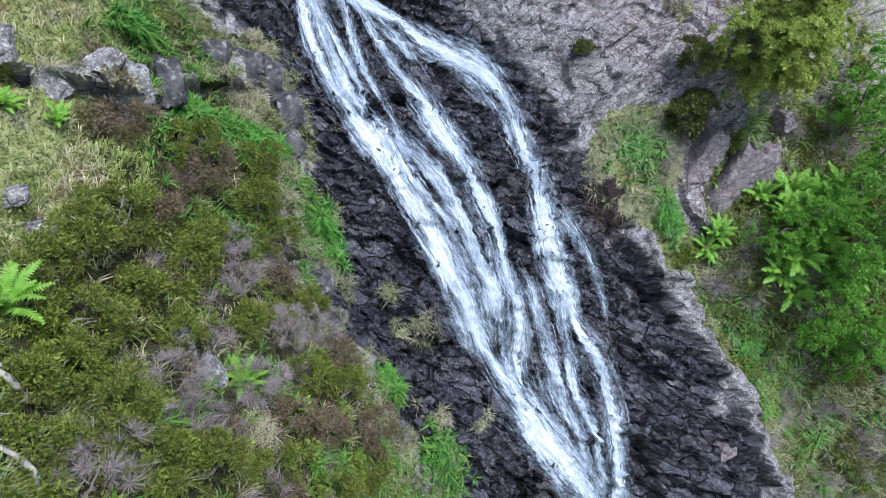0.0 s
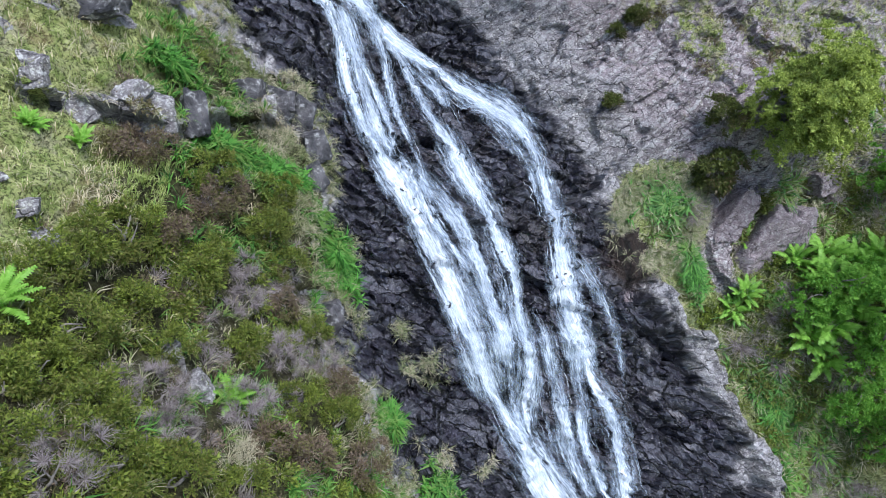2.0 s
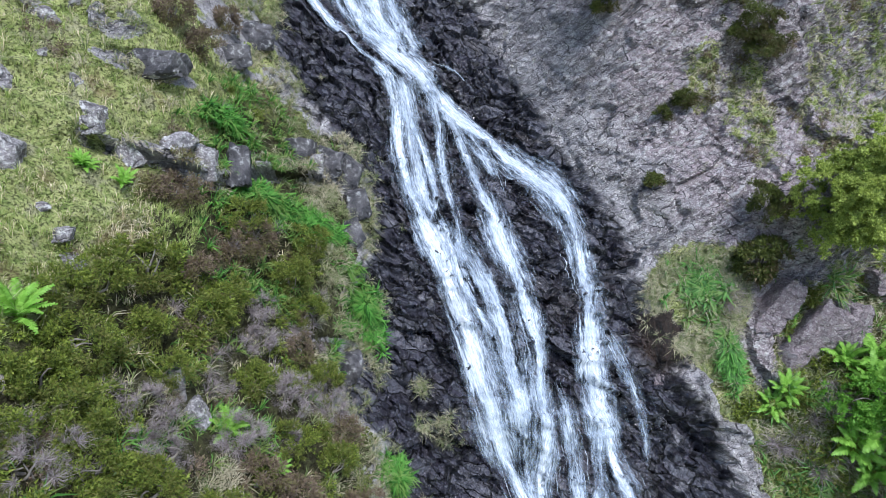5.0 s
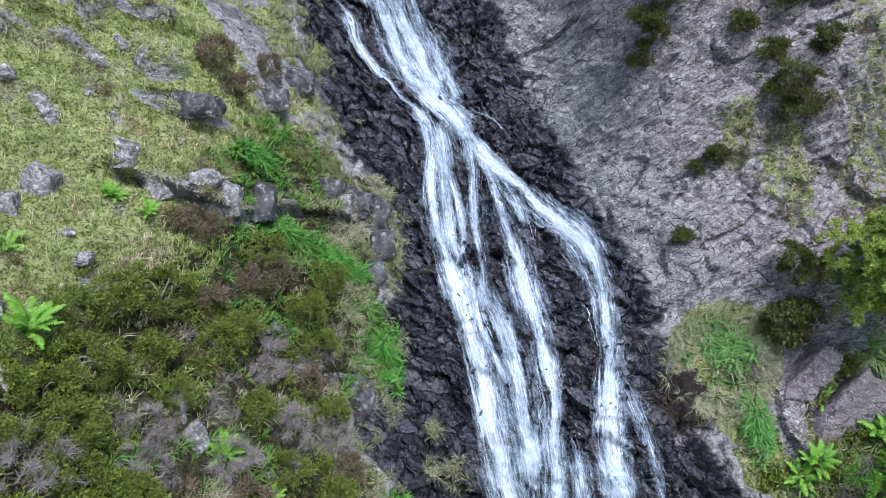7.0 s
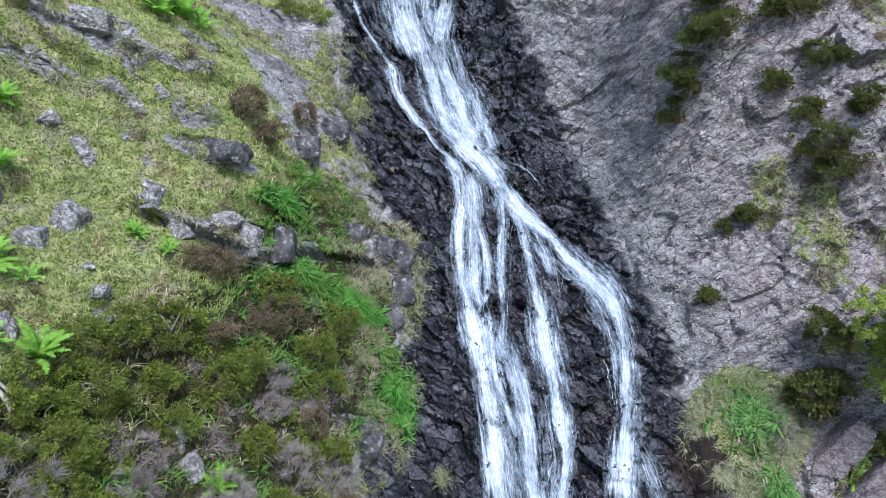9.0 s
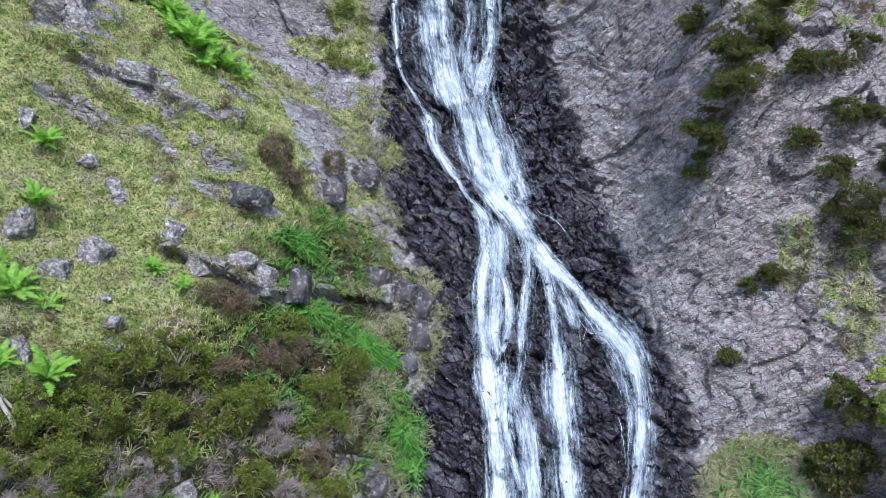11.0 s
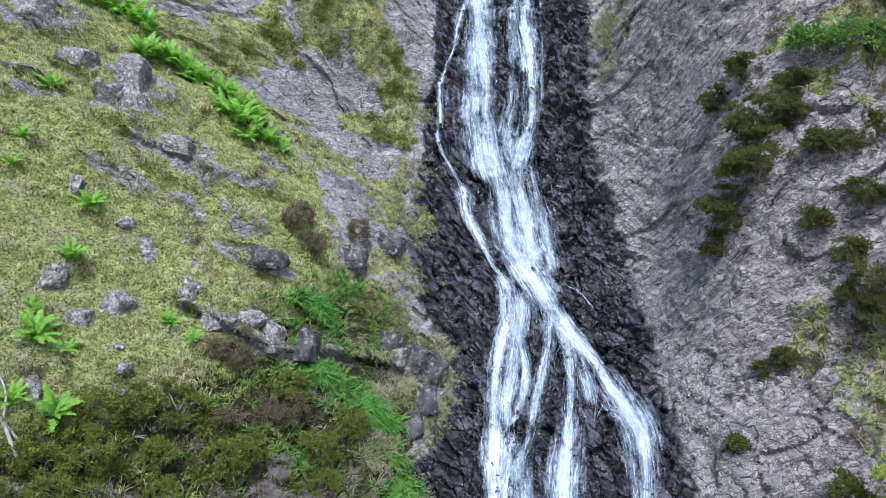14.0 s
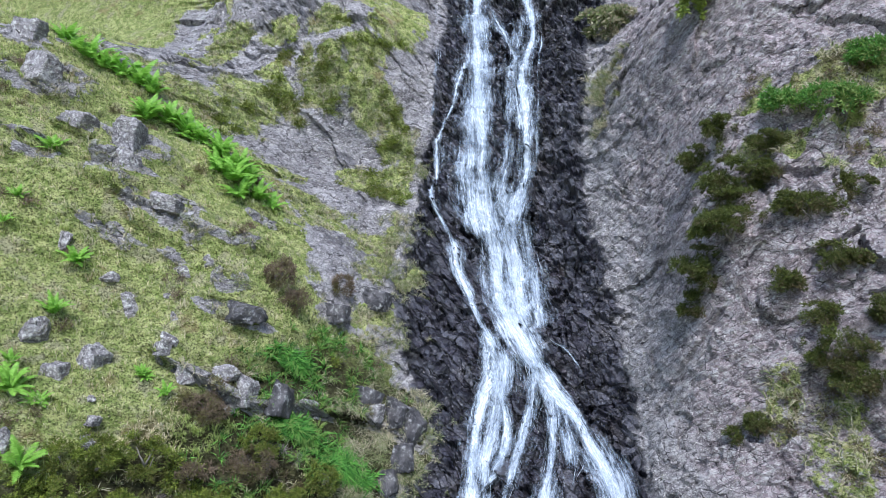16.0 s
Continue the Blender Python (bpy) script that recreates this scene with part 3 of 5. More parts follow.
def stream(rows, width, strands, label, core=1.0, seed=1, lift=0.04):
    """White water down a line of the slope: a streaked sheet with a core on it, and fine strands that start and end along them."""
    rng = np.random.default_rng(seed)
    line, run = smooth_line(rows)
    n = len(line)
    tang = np.gradient(line, axis=0)
    tang /= np.linalg.norm(tang, axis=1)[:, None]
    side = np.stack([-tang[:, 1], tang[:, 0]], 1)
    V, F, U, D = [], [], [], []
    count = 0

    def ribbon(off, half, lo, hi, rise, cols, strong):
        nonlocal count
        m = hi - lo
        if m < 3:
            return
        u = np.linspace(-1, 1, cols)
        c = line[lo:hi, None, :] + side[lo:hi, None, :] * (off[:, None, None] + half[:, None, None] * u[None, :, None])
        V.append(np.stack([c[..., 0].ravel(), c[..., 1].ravel(), rise + 0.12 * np.repeat(half, cols) * (1 - np.tile(u, m) ** 2)], 1))
        U.append(np.stack([(off[:, None] + half[:, None] * u[None, :]).ravel(), np.repeat(run[lo:hi], cols)], 1))
        D.append((np.asarray(strong)[:, None] * (1 - np.abs(u[None, :]) ** 2) - 0.25 * np.abs(u[None, :]) ** 3).ravel())
        i = (np.arange(m - 1)[:, None] * cols + np.arange(cols - 1)[None, :]).ravel() + count
        F.append(np.stack([i, i + 1, i + cols + 1, i + cols], 1))
        count += m * cols

    w = np.interp(np.arange(n), [0, n * 0.5, n - 1], width) if isinstance(width, tuple) else np.full(n, width)
    ends = step(run, 0, 0.8) * step(run[-1] - run, 0, 0.8)
    w = w * (0.75 + 0.5 * soft_noise(run * 1.3, run * 0 + seed, 71)) * (0.35 + 0.65 * ends)
    force = core * (0.80 + 0.4 * soft_noise(run * 1.1, run * 0 + seed * 3, 77)) * (0.45 + 0.55 * ends)
    for wide, rise, strong in ((1.9, 0.6, 0.68), (0.6, 1.3, 0.98)):
        sway = w * 0.22 * (soft_noise(run * 1.7, run * 0 + rng.uniform(0, 99), 75) - 0.5)
        ribbon(sway, w * wide, 0, n, lift * rise, 13, force * strong)
    for _ in range(strands):
        long = int(rng.uniform(0.25, 1.3) / 0.07)
        lo = int(rng.integers(-long // 3, max(2, n - long // 3)))
        hi = min(n, lo + long)
        lo = max(0, lo)
        q = np.arange(lo, hi)
        at = np.clip(rng.normal(0, 0.5), -1.2, 1.2)
        off = w[lo:hi] * (at + 0.25 * (soft_noise(run[lo:hi] * 2.2, run[lo:hi] * 0 + rng.uniform(0, 99), 73) - 0.5))
        t = (q - lo + 0.5) / max(1, hi - lo)
        half = rng.uniform(0.008, 0.026) * np.sqrt(np.clip(4 * t * (1 - t), 0, 1)) + 0.002
        ribbon(off, half, lo, hi, lift + rng.uniform(-0.01, 0.06), 3, np.full(hi - lo, rng.uniform(0.45, 0.9)))
    V = np.concatenate(V)
    bed = surface(V[:, 0], V[:, 1])[0]
    h = sum(surface(V[:, 0], V[:, 1] + d)[0] for d in (-0.5, -0.25, 0.25, 0.5)) * 0.2 + bed * 0.2
    V = place(V[:, 0], V[:, 1], np.maximum(h, bed - 0.07) + V[:, 2] + 0.03)
    me = mesh_of("water", V, np.concatenate(F), WATER, np.concatenate(U), True, dens=np.concatenate(D))
    return tagged(new("water", me), label, "waterfall", kind="structure")


FALL_L = [(-4.6, 18.9), (-4.2, 17.4), (-3.8, 15.3), (-2.92, 12.3), (-2.4, 10.3), (-2.1, 9.2), (-1.84, 7.94), (-1.5, 6.5), (-1.0, 5.4)]
FALL_R = [(-2.6, 18.9), (-2.2, 17.3), (-1.55, 15.3), (-1.35, 12.5), (-0.66, 9.8), (-0.6, 8.3), (-0.75, 7.2), (-0.85, 5.6)]
LINK = [(-3.7, 16.9), (-2.8, 15.45), (-2.05, 14.0), (-1.45, 12.5), (-0.85, 10.9)]
THREAD = [(-3.6, 13.6), (-3.52, 10.65), (-3.5, 8.6), (-2.95, 6.5), (-2.3, 5.55), (-1.84, 5.13)]
THREAD_LOW = [(-2.3, 5.6), (-1.95, 5.0), (-1.77, 4.37), (-1.2, 3.5), (-0.62, 2.64), (0.05, 1.75), (0.16, 1.1)]
THREAD_FAR = [(-5.5, 16.7), (-4.97, 14.6), (-4.3, 11.8), (-4.0, 9.6)]
EDGE = [(-1.3, 15.6), (-0.8, 12.7), (-0.42, 10.7), (-0.3, 9.1), (-0.35, 8.0)]
MID = [(-1.35, 7.0), (-1.0, 5.6), (-0.75, 4.6), (-0.35, 3.6), (0.4, 2.56), (1.0, 1.75), (1.4, 1.2)]
MID_SIDE = [(-0.55, 7.2), (-0.1, 5.8), (0.45, 4.3), (0.85, 3.2), (1.1, 2.4)]
RIGHT = [(0.9, 1.95), (1.65, 1.12), (2.2, 0.6), (2.7, -0.05), (3.2, -0.7), (3.7, -1.5), (3.93, -2.4), (4.0, -3.3), (3.93, -4.2), (3.80, -5.4), (3.76, -6.4), (3.94, -7.5), (4.2, -8.7), (4.2, -10), (4.1, -11.6), (3.9, -13.4)]
RIGHT_IN = [(3.0, -0.8), (3.3, -1.6), (3.6, -2.4), (3.75, -3.3), (3.7, -4.2)]
RIGHT_OUT = [(4.0, -4.7), (4.3, -5.56), (4.57, -6.53), (4.75, -7.5), (4.7, -8.6)]
RIGHT_SIDE = [(3.82, -6.4), (3.69, -8.1), (3.5, -9.15), (3.62, -10.4), (3.66, -11.6), (3.7, -13)]
SPUR = [(1.0, 2.7), (1.75, 2.32), (2.29, 1.75), (2.44, 1.25)]
LEFT_HIGH = [(-0.3, 2.2), (0.16, 1.15), (0.63, 0.15), (0.8, -0.6), (0.80, -1.5), (0.64, -1.95), (0.5, -2.4)]
LEFT = [(-0.62, 2.64), (-0.1, 1.9), (0.12, 1.15), (0.05, 0.2), (0.1, -0.6), (0.3, -1.6), (0.6, -2.85), (0.85, -4.1), (1.05, -5.3), (1.3, -6.7), (1.75, -8.2), (2.35, -9.7), (2.8, -10.8), (3.25, -11.8), (3.8, -13.2)]
LEFT_IN = [(0.72, -1.6), (0.94, -2.67), (1.1, -3.9), (1.55, -5.1), (1.82, -6.0), (1.95, -6.9), (2.0, -8.0), (2.2, -9.2)]
CENTRE = [(0.8, 2.3), (1.35, 1.4), (1.7, 0.55), (1.95, -0.7), (2.1, -1.9), (2.2, -2.95), (2.35, -3.8), (2.45, -4.7), (2.55, -5.4), (2.45, -6.2), (2.45, -7.2), (2.3, -8.2), (2.3, -9.2)]
CENTRE_SIDE = [(2.45, -5.0), (2.2, -5.55), (2.0, -6.1), (1.9, -6.6)]
BETWEEN = [(0.6, 2.4), (1.1, 1.5), (1.2, 0.6), (1.19, -0.08), (1.17, -0.92), (1.22, -1.84), (1.17, -2.79), (1.1, -3.7)]
CURTAIN = [(-3.9, 16.5), (-3.1, 13.5), (-2.8, 11.0), (-2.55, 9.2), (-2.1, 7.2), (-1.6, 5.6)]
DROP = [(-2.3, 16.5), (-1.9, 13.5), (-1.55, 11.2), (-1.2, 9.2), (-1.15, 7.4), (-1.0, 6.0)]
FOAM_L = [(-1.95, 8.4), (-1.75, 7.5), (-1.5, 6.6), (-1.1, 5.6)]
FOAM_R = [(-0.55, 8.2), (-0.65, 7.4), (-0.75, 6.6), (-0.6, 5.4)]
VEIL = [(-1.0, 6.8), (-0.4, 5.2), (0.1, 3.8), (0.7, 2.6)]
FAN_L = [(0.1, 2.2), (0.4, 1.2), (0.45, 0.0), (0.5, -1.2), (0.75, -2.4)]
FAN_R = [(1.6, 1.2), (2.05, 0.3), (2.4, -0.5), (2.6, -1.4)]
GAUZE = [(1.0, -2.2), (1.4, -3.4), (1.65, -4.6), (1.8, -5.8), (2.0, -7.4)]
GAUZE_LOW = [(2.9, -6.0), (3.05, -7.4), (3.1, -9.0), (3.3, -11.0), (3.5, -13)]

for rows, width, strands, core, label in (
    (FALL_L, 0.48, 60, 1.0, "bright white fall dropping down dark wet rock"),
    (FALL_R, 0.36, 46, 1.0, "narrow white fall dropping beside the main one"),
    (LINK, 0.16, 18, 0.8, "thin slanting strand of white falling water"),
    (THREAD, 0.15, 16, 0.8, "thin broken thread of water over dark rock"),
    (THREAD_LOW, 0.22, 24, 0.9, "narrow white stream beside the main cascade"),
    (THREAD_FAR, 0.16, 8, 0.55, "faint thread of water over dark rock"),
    (EDGE, 0.12, 10, 0.6, "faint thread of water at the edge of the fall"),
    (MID, 0.46, 70, 1.05, "foaming white cascade where two falls meet"),
    (MID_SIDE, 0.5, 60, 0.72, "lacy white water spread over sloping rock"),
    (RIGHT, (0.34, 0.36, 0.40), 120, 1.0, "white cascade running down bedded dark rock"),
    (RIGHT_IN, 0.22, 26, 0.65, "thin lacy strand beside the white cascade"),
    (RIGHT_OUT, 0.26, 24, 0.62, "spread lacy water over black rock"),
    (RIGHT_SIDE, 0.30, 50, 0.85, "small white side stream on black rock"),
    (SPUR, 0.09, 14, 0.66, "thin trickle of white water on rock"),
    (LEFT_HIGH, 0.20, 26, 0.9, "white strand slipping down a groove in black rock"),
    (LEFT, (0.20, 0.36, 0.55), 140, 1.08, "strong white stream gathering along the foot of black rock"),
    (LEFT_IN, 0.26, 50, 0.85, "white strand falling beside the strong stream"),
    (CENTRE, (0.30, 0.36, 0.30), 90, 1.0, "white stream tumbling over brown and black rock"),
    (CENTRE_SIDE, 0.16, 16, 0.85, "short white strand crossing black rock"),
    (BETWEEN, 0.30, 40, 0.75, "lacy white water between two streams"),
    (FOAM_L, 0.55, 40, 1.0, "foaming splash at the foot of the fall"),
    (FOAM_R, 0.42, 30, 0.95, "foaming splash beside the main fall"),
    (CURTAIN, 0.95, 40, 0.74, "wide thin curtain of falling water over dark rock"),
    (DROP, 0.7, 30, 0.62, "thin veil of falling water over brown rock"),
    (VEIL, 0.85, 40, 0.85, "wide lacy veil of water below the falls"),
    (FAN_L, 0.55, 40, 0.80, "thin film of water with fine white threads"),
    (FAN_R, 0.50, 30, 0.66, "thin film of water with fine white threads"),
    (GAUZE, 0.65, 70, 0.85, "thin film of water with fine white threads"),
    (GAUZE_LOW, 0.65, 60, 0.72, "thin film of water with fine white threads"),
):
    stream(rows, width, strands, label, core, len(label) * 7 + strands)

# ---------------------------------------------------------------- plants


def frame_of(n, rng, lean):
    """Turned frames whose z is between the ground's normal and straight up."""
    z = n * (1 - lean) + np.array([0, 0, 1.0]) * lean
    z /= np.linalg.norm(z, axis=1)[:, None]
    a = rng.uniform(0, 2 * math.pi, len(n))
    x = np.cross(np.stack([np.cos(a), np.sin(a), 0 * a], 1), z)
    x /= np.linalg.norm(x, axis=1)[:, None]
    return np.stack([x, np.cross(z, x), z], 2)


def spread(templates, p, frames, sizes, rng):
    """Copies of the templates (vertices, triangles) at p, joined into arrays."""
    V, F, count = [], [], 0
    pick = rng.integers(0, len(templates), len(p))
    for k, (v, f) in enumerate(templates):
        idx = np.where(pick == k)[0]
        if not len(idx):
            continue
        w = np.einsum("nij,mj->nmi", frames[idx], v) * np.asarray(sizes)[idx][:, None, None] + p[idx][:, None, :]
        V.append(w.reshape(-1, 3))
        F.append((f[None] + (np.arange(len(idx)) * len(v))[:, None, None] + count).reshape(-1, 3))
        count += len(idx) * len(v)
    return np.concatenate(V), np.concatenate(F)


def tuft(rng, blades, wide, droop, thick=0.05):
    """A tuft of bent blades, one metre long."""
    V, F = [], []
    for _ in range(blades):
        a, out = rng.uniform(0, 2 * math.pi), rng.uniform(0.1, 1) ** 0.7
        d = np.array([math.cos(a), math.sin(a), 0])
        side = np.array([-d[1], d[0], 0]) * thick * rng.uniform(0.6, 1.3)
        root = d * wide * 0.4 * rng.uniform(0, 1)
        length = rng.uniform(0.55, 1.1)
        mid = root + d * out * wide * 0.5 + np.array([0, 0, 0.62 * length])
        tip = root + d * out * (wide + droop) + np.array([0, 0, length * (1 - 0.55 * droop * out)])
        k = len(V)
        V += [root - side, root + side, mid - side * 0.8, mid + side * 0.8, tip]
        F += [(k, k + 1, k + 3), (k, k + 3, k + 2), (k + 2, k + 3, k + 4)]
    return np.array(V), np.array(F)


def sprigs(rng, count, leaves, leaf, flat=0.95, stems=0.012):
    """A low clump of twigs with small leaves, about one metre across."""
    V, F = [], []
    for _ in range(count):
        a, e = rng.uniform(0, 2 * math.pi), math.asin(rng.uniform(0.12, 1))
        d = np.array([math.cos(a) * math.cos(e), math.sin(a) * math.cos(e), math.sin(e) * flat])
        r = rng.uniform(0.30, 0.52)
        side = np.cross(d, (0.3, 0.2, 1))
        side = side / np.linalg.norm(side) * stems
        k = len(V)
        V += [d * 0.05 - side, d * 0.05 + side, d * r * 1.05]
        F.append((k, k + 1, k + 2))
        for _ in range(leaves):
            c = d * r * rng.uniform(0.5, 1.05) + rng.normal(0, 0.03, 3)
            u, w = rng.normal(0, 1, 3), rng.normal(0, 1, 3)
            u = (u / np.linalg.norm(u) + d * 0.8) * leaf
            w = w / np.linalg.norm(w) * leaf * 0.45
            k = len(V)
            V += [c - w, c + w, c + u]
            F.append((k, k + 1, k + 2))
    return np.array(V), np.array(F)


def bare_twigs(rng, count, bend):
    """A grey brush of thin dead stems."""
    V, F = [], []
    for _ in range(count):
        a, e = rng.uniform(0, 2 * math.pi), math.asin(rng.uniform(0.25, 1))
        d = np.array([math.cos(a) * math.cos(e), math.sin(a) * math.cos(e), math.sin(e)])
        side = np.cross(d, (0.2, 0.4, 1))
        side = side / np.linalg.norm(side) * 0.007
        r = rng.uniform(0.35, 0.62)
        mid = d * r * 0.6 + rng.normal(0, 0.06, 3)
        tip = d * r + np.array([bend * 0.30, -abs(bend) * 0.12, -0.05]) + rng.normal(0, 0.12, 3)
        k = len(V)
        V += [d * 0.02 - side, d * 0.02 + side, mid - side * 0.7, mid + side * 0.7, tip]
        F += [(k, k + 1, k + 3), (k, k + 3, k + 2), (k + 2, k + 3, k + 4)]
    return np.array(V), np.array(F)


def scattered(rng, templates, n, x0, x1, s0, s1, keep, size, material, label, name):
    x, s = sow(rng, n, x0, x1, s0, s1, keep)
    stuff(name, templates, x, s, rng.uniform(*size, len(x)), 0.45, material, label, "heather", rng, 0.05)


def sow(rng, count, x0, x1, s0, s1, keep):
    x, s = rng.uniform(x0, x1, count), rng.uniform(s0, s1, count)
    ok = keep(x, s) > rng.uniform(0, 1, count)
    return x[ok], s[ok]


def stuff(name, templates, x, s, size, lean, material, label, category, rng, sink=0.03):
    p = spot(x, s, -sink)
    V, F = spread(templates, p, frame_of(slope_normal(x, s), rng, lean), size, rng)
    return tagged(new(name, mesh_of(name, V, F, material, None, False)), label, category, kind="stuff")


rng = np.random.default_rng(5)


def hill(x, s):
    veg = zones(x, s)[1] * (1 - 0.9 * bare(x, s)[0])
    return (1 - step(x, grass_edge(s) - 0.2, grass_edge(s) + 0.2)) * step(veg, 0.35, 0.7)


def heath(x, s):
    veg = zones(x, s)[1] * (1 - 0.9 * bare(x, s)[0])
    return step(x, grass_edge(s) - 0.3, grass_edge(s) + 0.4) * (1 - step(x, left_bank(s) - 0.35, left_bank(s))) * (s < 0.6) * step(veg, 0.3, 0.6)


short = [tuft(rng, 12, 0.45, 0.35, 0.03) for _ in range(6)]
x, s = sow(rng, 13500, -15, -3.4, -7, 13, hill)
stuff("hill_grass", short, x, s, rng.uniform(0.08, 0.20, len(x)), 0.75, GRASS, "short yellow-green hill grass with straw-coloured patches", "grass", rng)

def patch(seed, lo, hi, scale=1.25):
    return lambda x, s: step(fbm(x * scale, s * scale, seed, 3), lo, hi)


tussock = [tuft(rng, 26, 0.9, 1.0, 0.025) for _ in range(5)]
x, s = sow(rng, 1900, -14, -3.4, -7, 12, lambda x, s: hill(x, s) * patch(611, 0.42, 0.58, 0.9)(x, s))
stuff("tussocks", tussock, x, s, rng.uniform(0.14, 0.27, len(x)), 0.7, TUFT, "tussocks of longer dry grass on the hill", "grass", rng)

green = [sprigs(rng, 56, 5, 0.075) for _ in range(6)]
brown = [sprigs(rng, 56, 4, 0.07, 0.8, 0.012) for _ in range(6)]
grey = [bare_twigs(rng, 80, b) for b in (-0.9, -0.5, 0.4, 0.8, 1.2)]
herbs = [tuft(rng, 16, 0.8, 0.7, 0.055) for _ in range(5)]


# what grows where on the heath: the middles of its patches
GREEN_AT = [(-5.43, -3.79), (-5.19, -3.88), (-4.63, -3.41), (-4.37, -3.58), (-5.05, -4.61), (-5.33, -5.16), (-5.13, -5.68), (-5.34, -5.92), (-4.91, -6.06), (-4.72, -5.65), (-3.79, -4.03), (-2.18, -6.71), (-1.33, -6.37), (-3.03, -6.96),
            (-3.63, -6.92), (-4.36, -6.63), (-4.94, -4.25), (-4.51, -4.39), (-2.81, -5.25), (-4.6, -7.3), (-3.9, -8.0), (-2.4, -3.4), (-2.6, -8.2), (-6.2, -5.2), (-6.6, -6.5), (-5.7, -7.2), (-4.7, -8.6), (-3.2, -9.4)]
LUSH_AT = [(-3.27, -1.75), (-3.1, -2.11), (-3.66, -2.2), (-2.76, -4.05), (-3.26, -3.56), (-2.0, -2.42), (-4.0, -4.98), (-4.01, -5.96), (-3.31, -6.4), (-2.13, -4.92), (-2.46, -2.58), (-4.35, -6.0), (-2.9, -7.6), (-1.8, -8.4)]
BROWN_AT = [(-4.13, -2.17), (-3.34, -3.05), (-3.99, -3.52), (-4.75, -4.14), (-4.24, -6.52), (-2.57, -7.27), (-3.43, -6.63), (-1.55, -5.47), (-1.36, -8.04), (-4.32, -4.12), (-3.4, -7.5), (-2.0, -7.6), (-2.5, -3.0)]
GREY_AT = [(-3.27, -4.48), (-3.55, -4.73), (-2.92, -4.4), (-4.44, -5.71), (-4.57, -5.53), (-2.75, -5.82), (-3.98, -5.26), (-4.73, -3.92), (-2.18, -4.66), (-2.78, -6.32), (-4.47, -3.95), (-3.8, -7.3), (-2.2, -5.9)]
STRAW_AT = [(-1.84, -3.04), (-1.8, -2.65), (-1.7, -1.7), (-1.18, -4.99), (-1.98, -7.5), (-1.85, -3.62), (-3.65, -6.65), (-1.87, -6.48), (-1.39, -7.23), (-5.5, -5.45), (-1.5, -4.2), (-1.3, -5.6)]
HILL_AT = [(-5.38, -3.47), (-4.9, -3.29), (-4.4, -2.87), (-4.12, -2.46), (-5.28, -2.94), (-5.55, -2.81)]
PATCHES = [(i, *at) for i, rows in enumerate((GREEN_AT, LUSH_AT, BROWN_AT, GREY_AT, STRAW_AT, HILL_AT)) for at in rows]


def grows(kind):
    """Where the nearest patch of the heath is of that kind, with ragged borders."""
    def keep(x, s):
        wx, ws = x + 0.7 * (fbm(x * 2.1, s * 2.1, 401, 3) - 0.5), s + 0.7 * (fbm(x * 2.1, s * 2.1, 409, 3) - 0.5)
        d = np.stack([np.hypot(wx - cx, ws - cs) for _, cx, cs in PATCHES])
        near = np.array([p[0] for p in PATCHES])[np.argmin(d, axis=0)]
        return heath(x, s) * np.where(near == kind, 1.0, np.where(near == 5, 0.0, 0.06))
    return keep


straw = [tuft(rng, 26, 0.8, 0.9, 0.020) for _ in range(5)]
for kind, templates, material, n, size, label, name in (
    (0, green, HEATH_GREEN, 2100, (0.32, 0.62), "dense low dark green heather and bilberry", "green_heather"),
    (1, herbs, HERB, 5200, (0.13, 0.27), "bright green broad grass between the heather", "herb"),
    (2, brown, HEATH_BROWN, 2200, (0.30, 0.58), "dull brown heather clumps on the slope", "brown_heather"),
    (3, grey, HEATH_GREY, 2200, (0.30, 0.62), "dead grey-pink heather brush", "dead_heather"),
    (4, straw, TUFT, 5200, (0.13, 0.26), "straw-coloured dry grass between the heather", "dry_grass"),
):
    x, s = sow(rng, n, -8, 1.2, -13, 0.6, grows(kind))
    stuff(name, templates, x, s, rng.uniform(*size, len(x)), 0.45, material, label, "grass" if kind in (1, 4) else "heather", rng, 0.05)
x, s = sow(rng, 9000, -8, -2.5, -6, 0.6, grows(5))
stuff("hill_grass", short, x, s, rng.uniform(0.10, 0.22, len(x)), 0.7, GRASS, "short pale hill grass beside the heather", "grass", rng)

mixed = [tuft(rng, 12, 0.8, 0.9, 0.05) for _ in range(6)]
x, s = sow(rng, 30000, -12, 13.5, -15.5, 13, lambda x, s: step(zones(x, s)[1], 0.25, 0.6) * (1 - hill(x, s)) * np.where(heath(x, s) > 0.3, 0.14, 0.9))
stuff("grass_tufts", mixed, x, s, rng.uniform(0.10, 0.22, len(x)), 0.5, TUFT, "pale tufts of mixed green and dry grass on rock ledges", "grass", rng)

def right_slope(x, s):
    return step(zones(x, s)[1], 0.3, 0.6) * step(x, 6.6, 7.6) * step(-s, 2.5, 4.0)


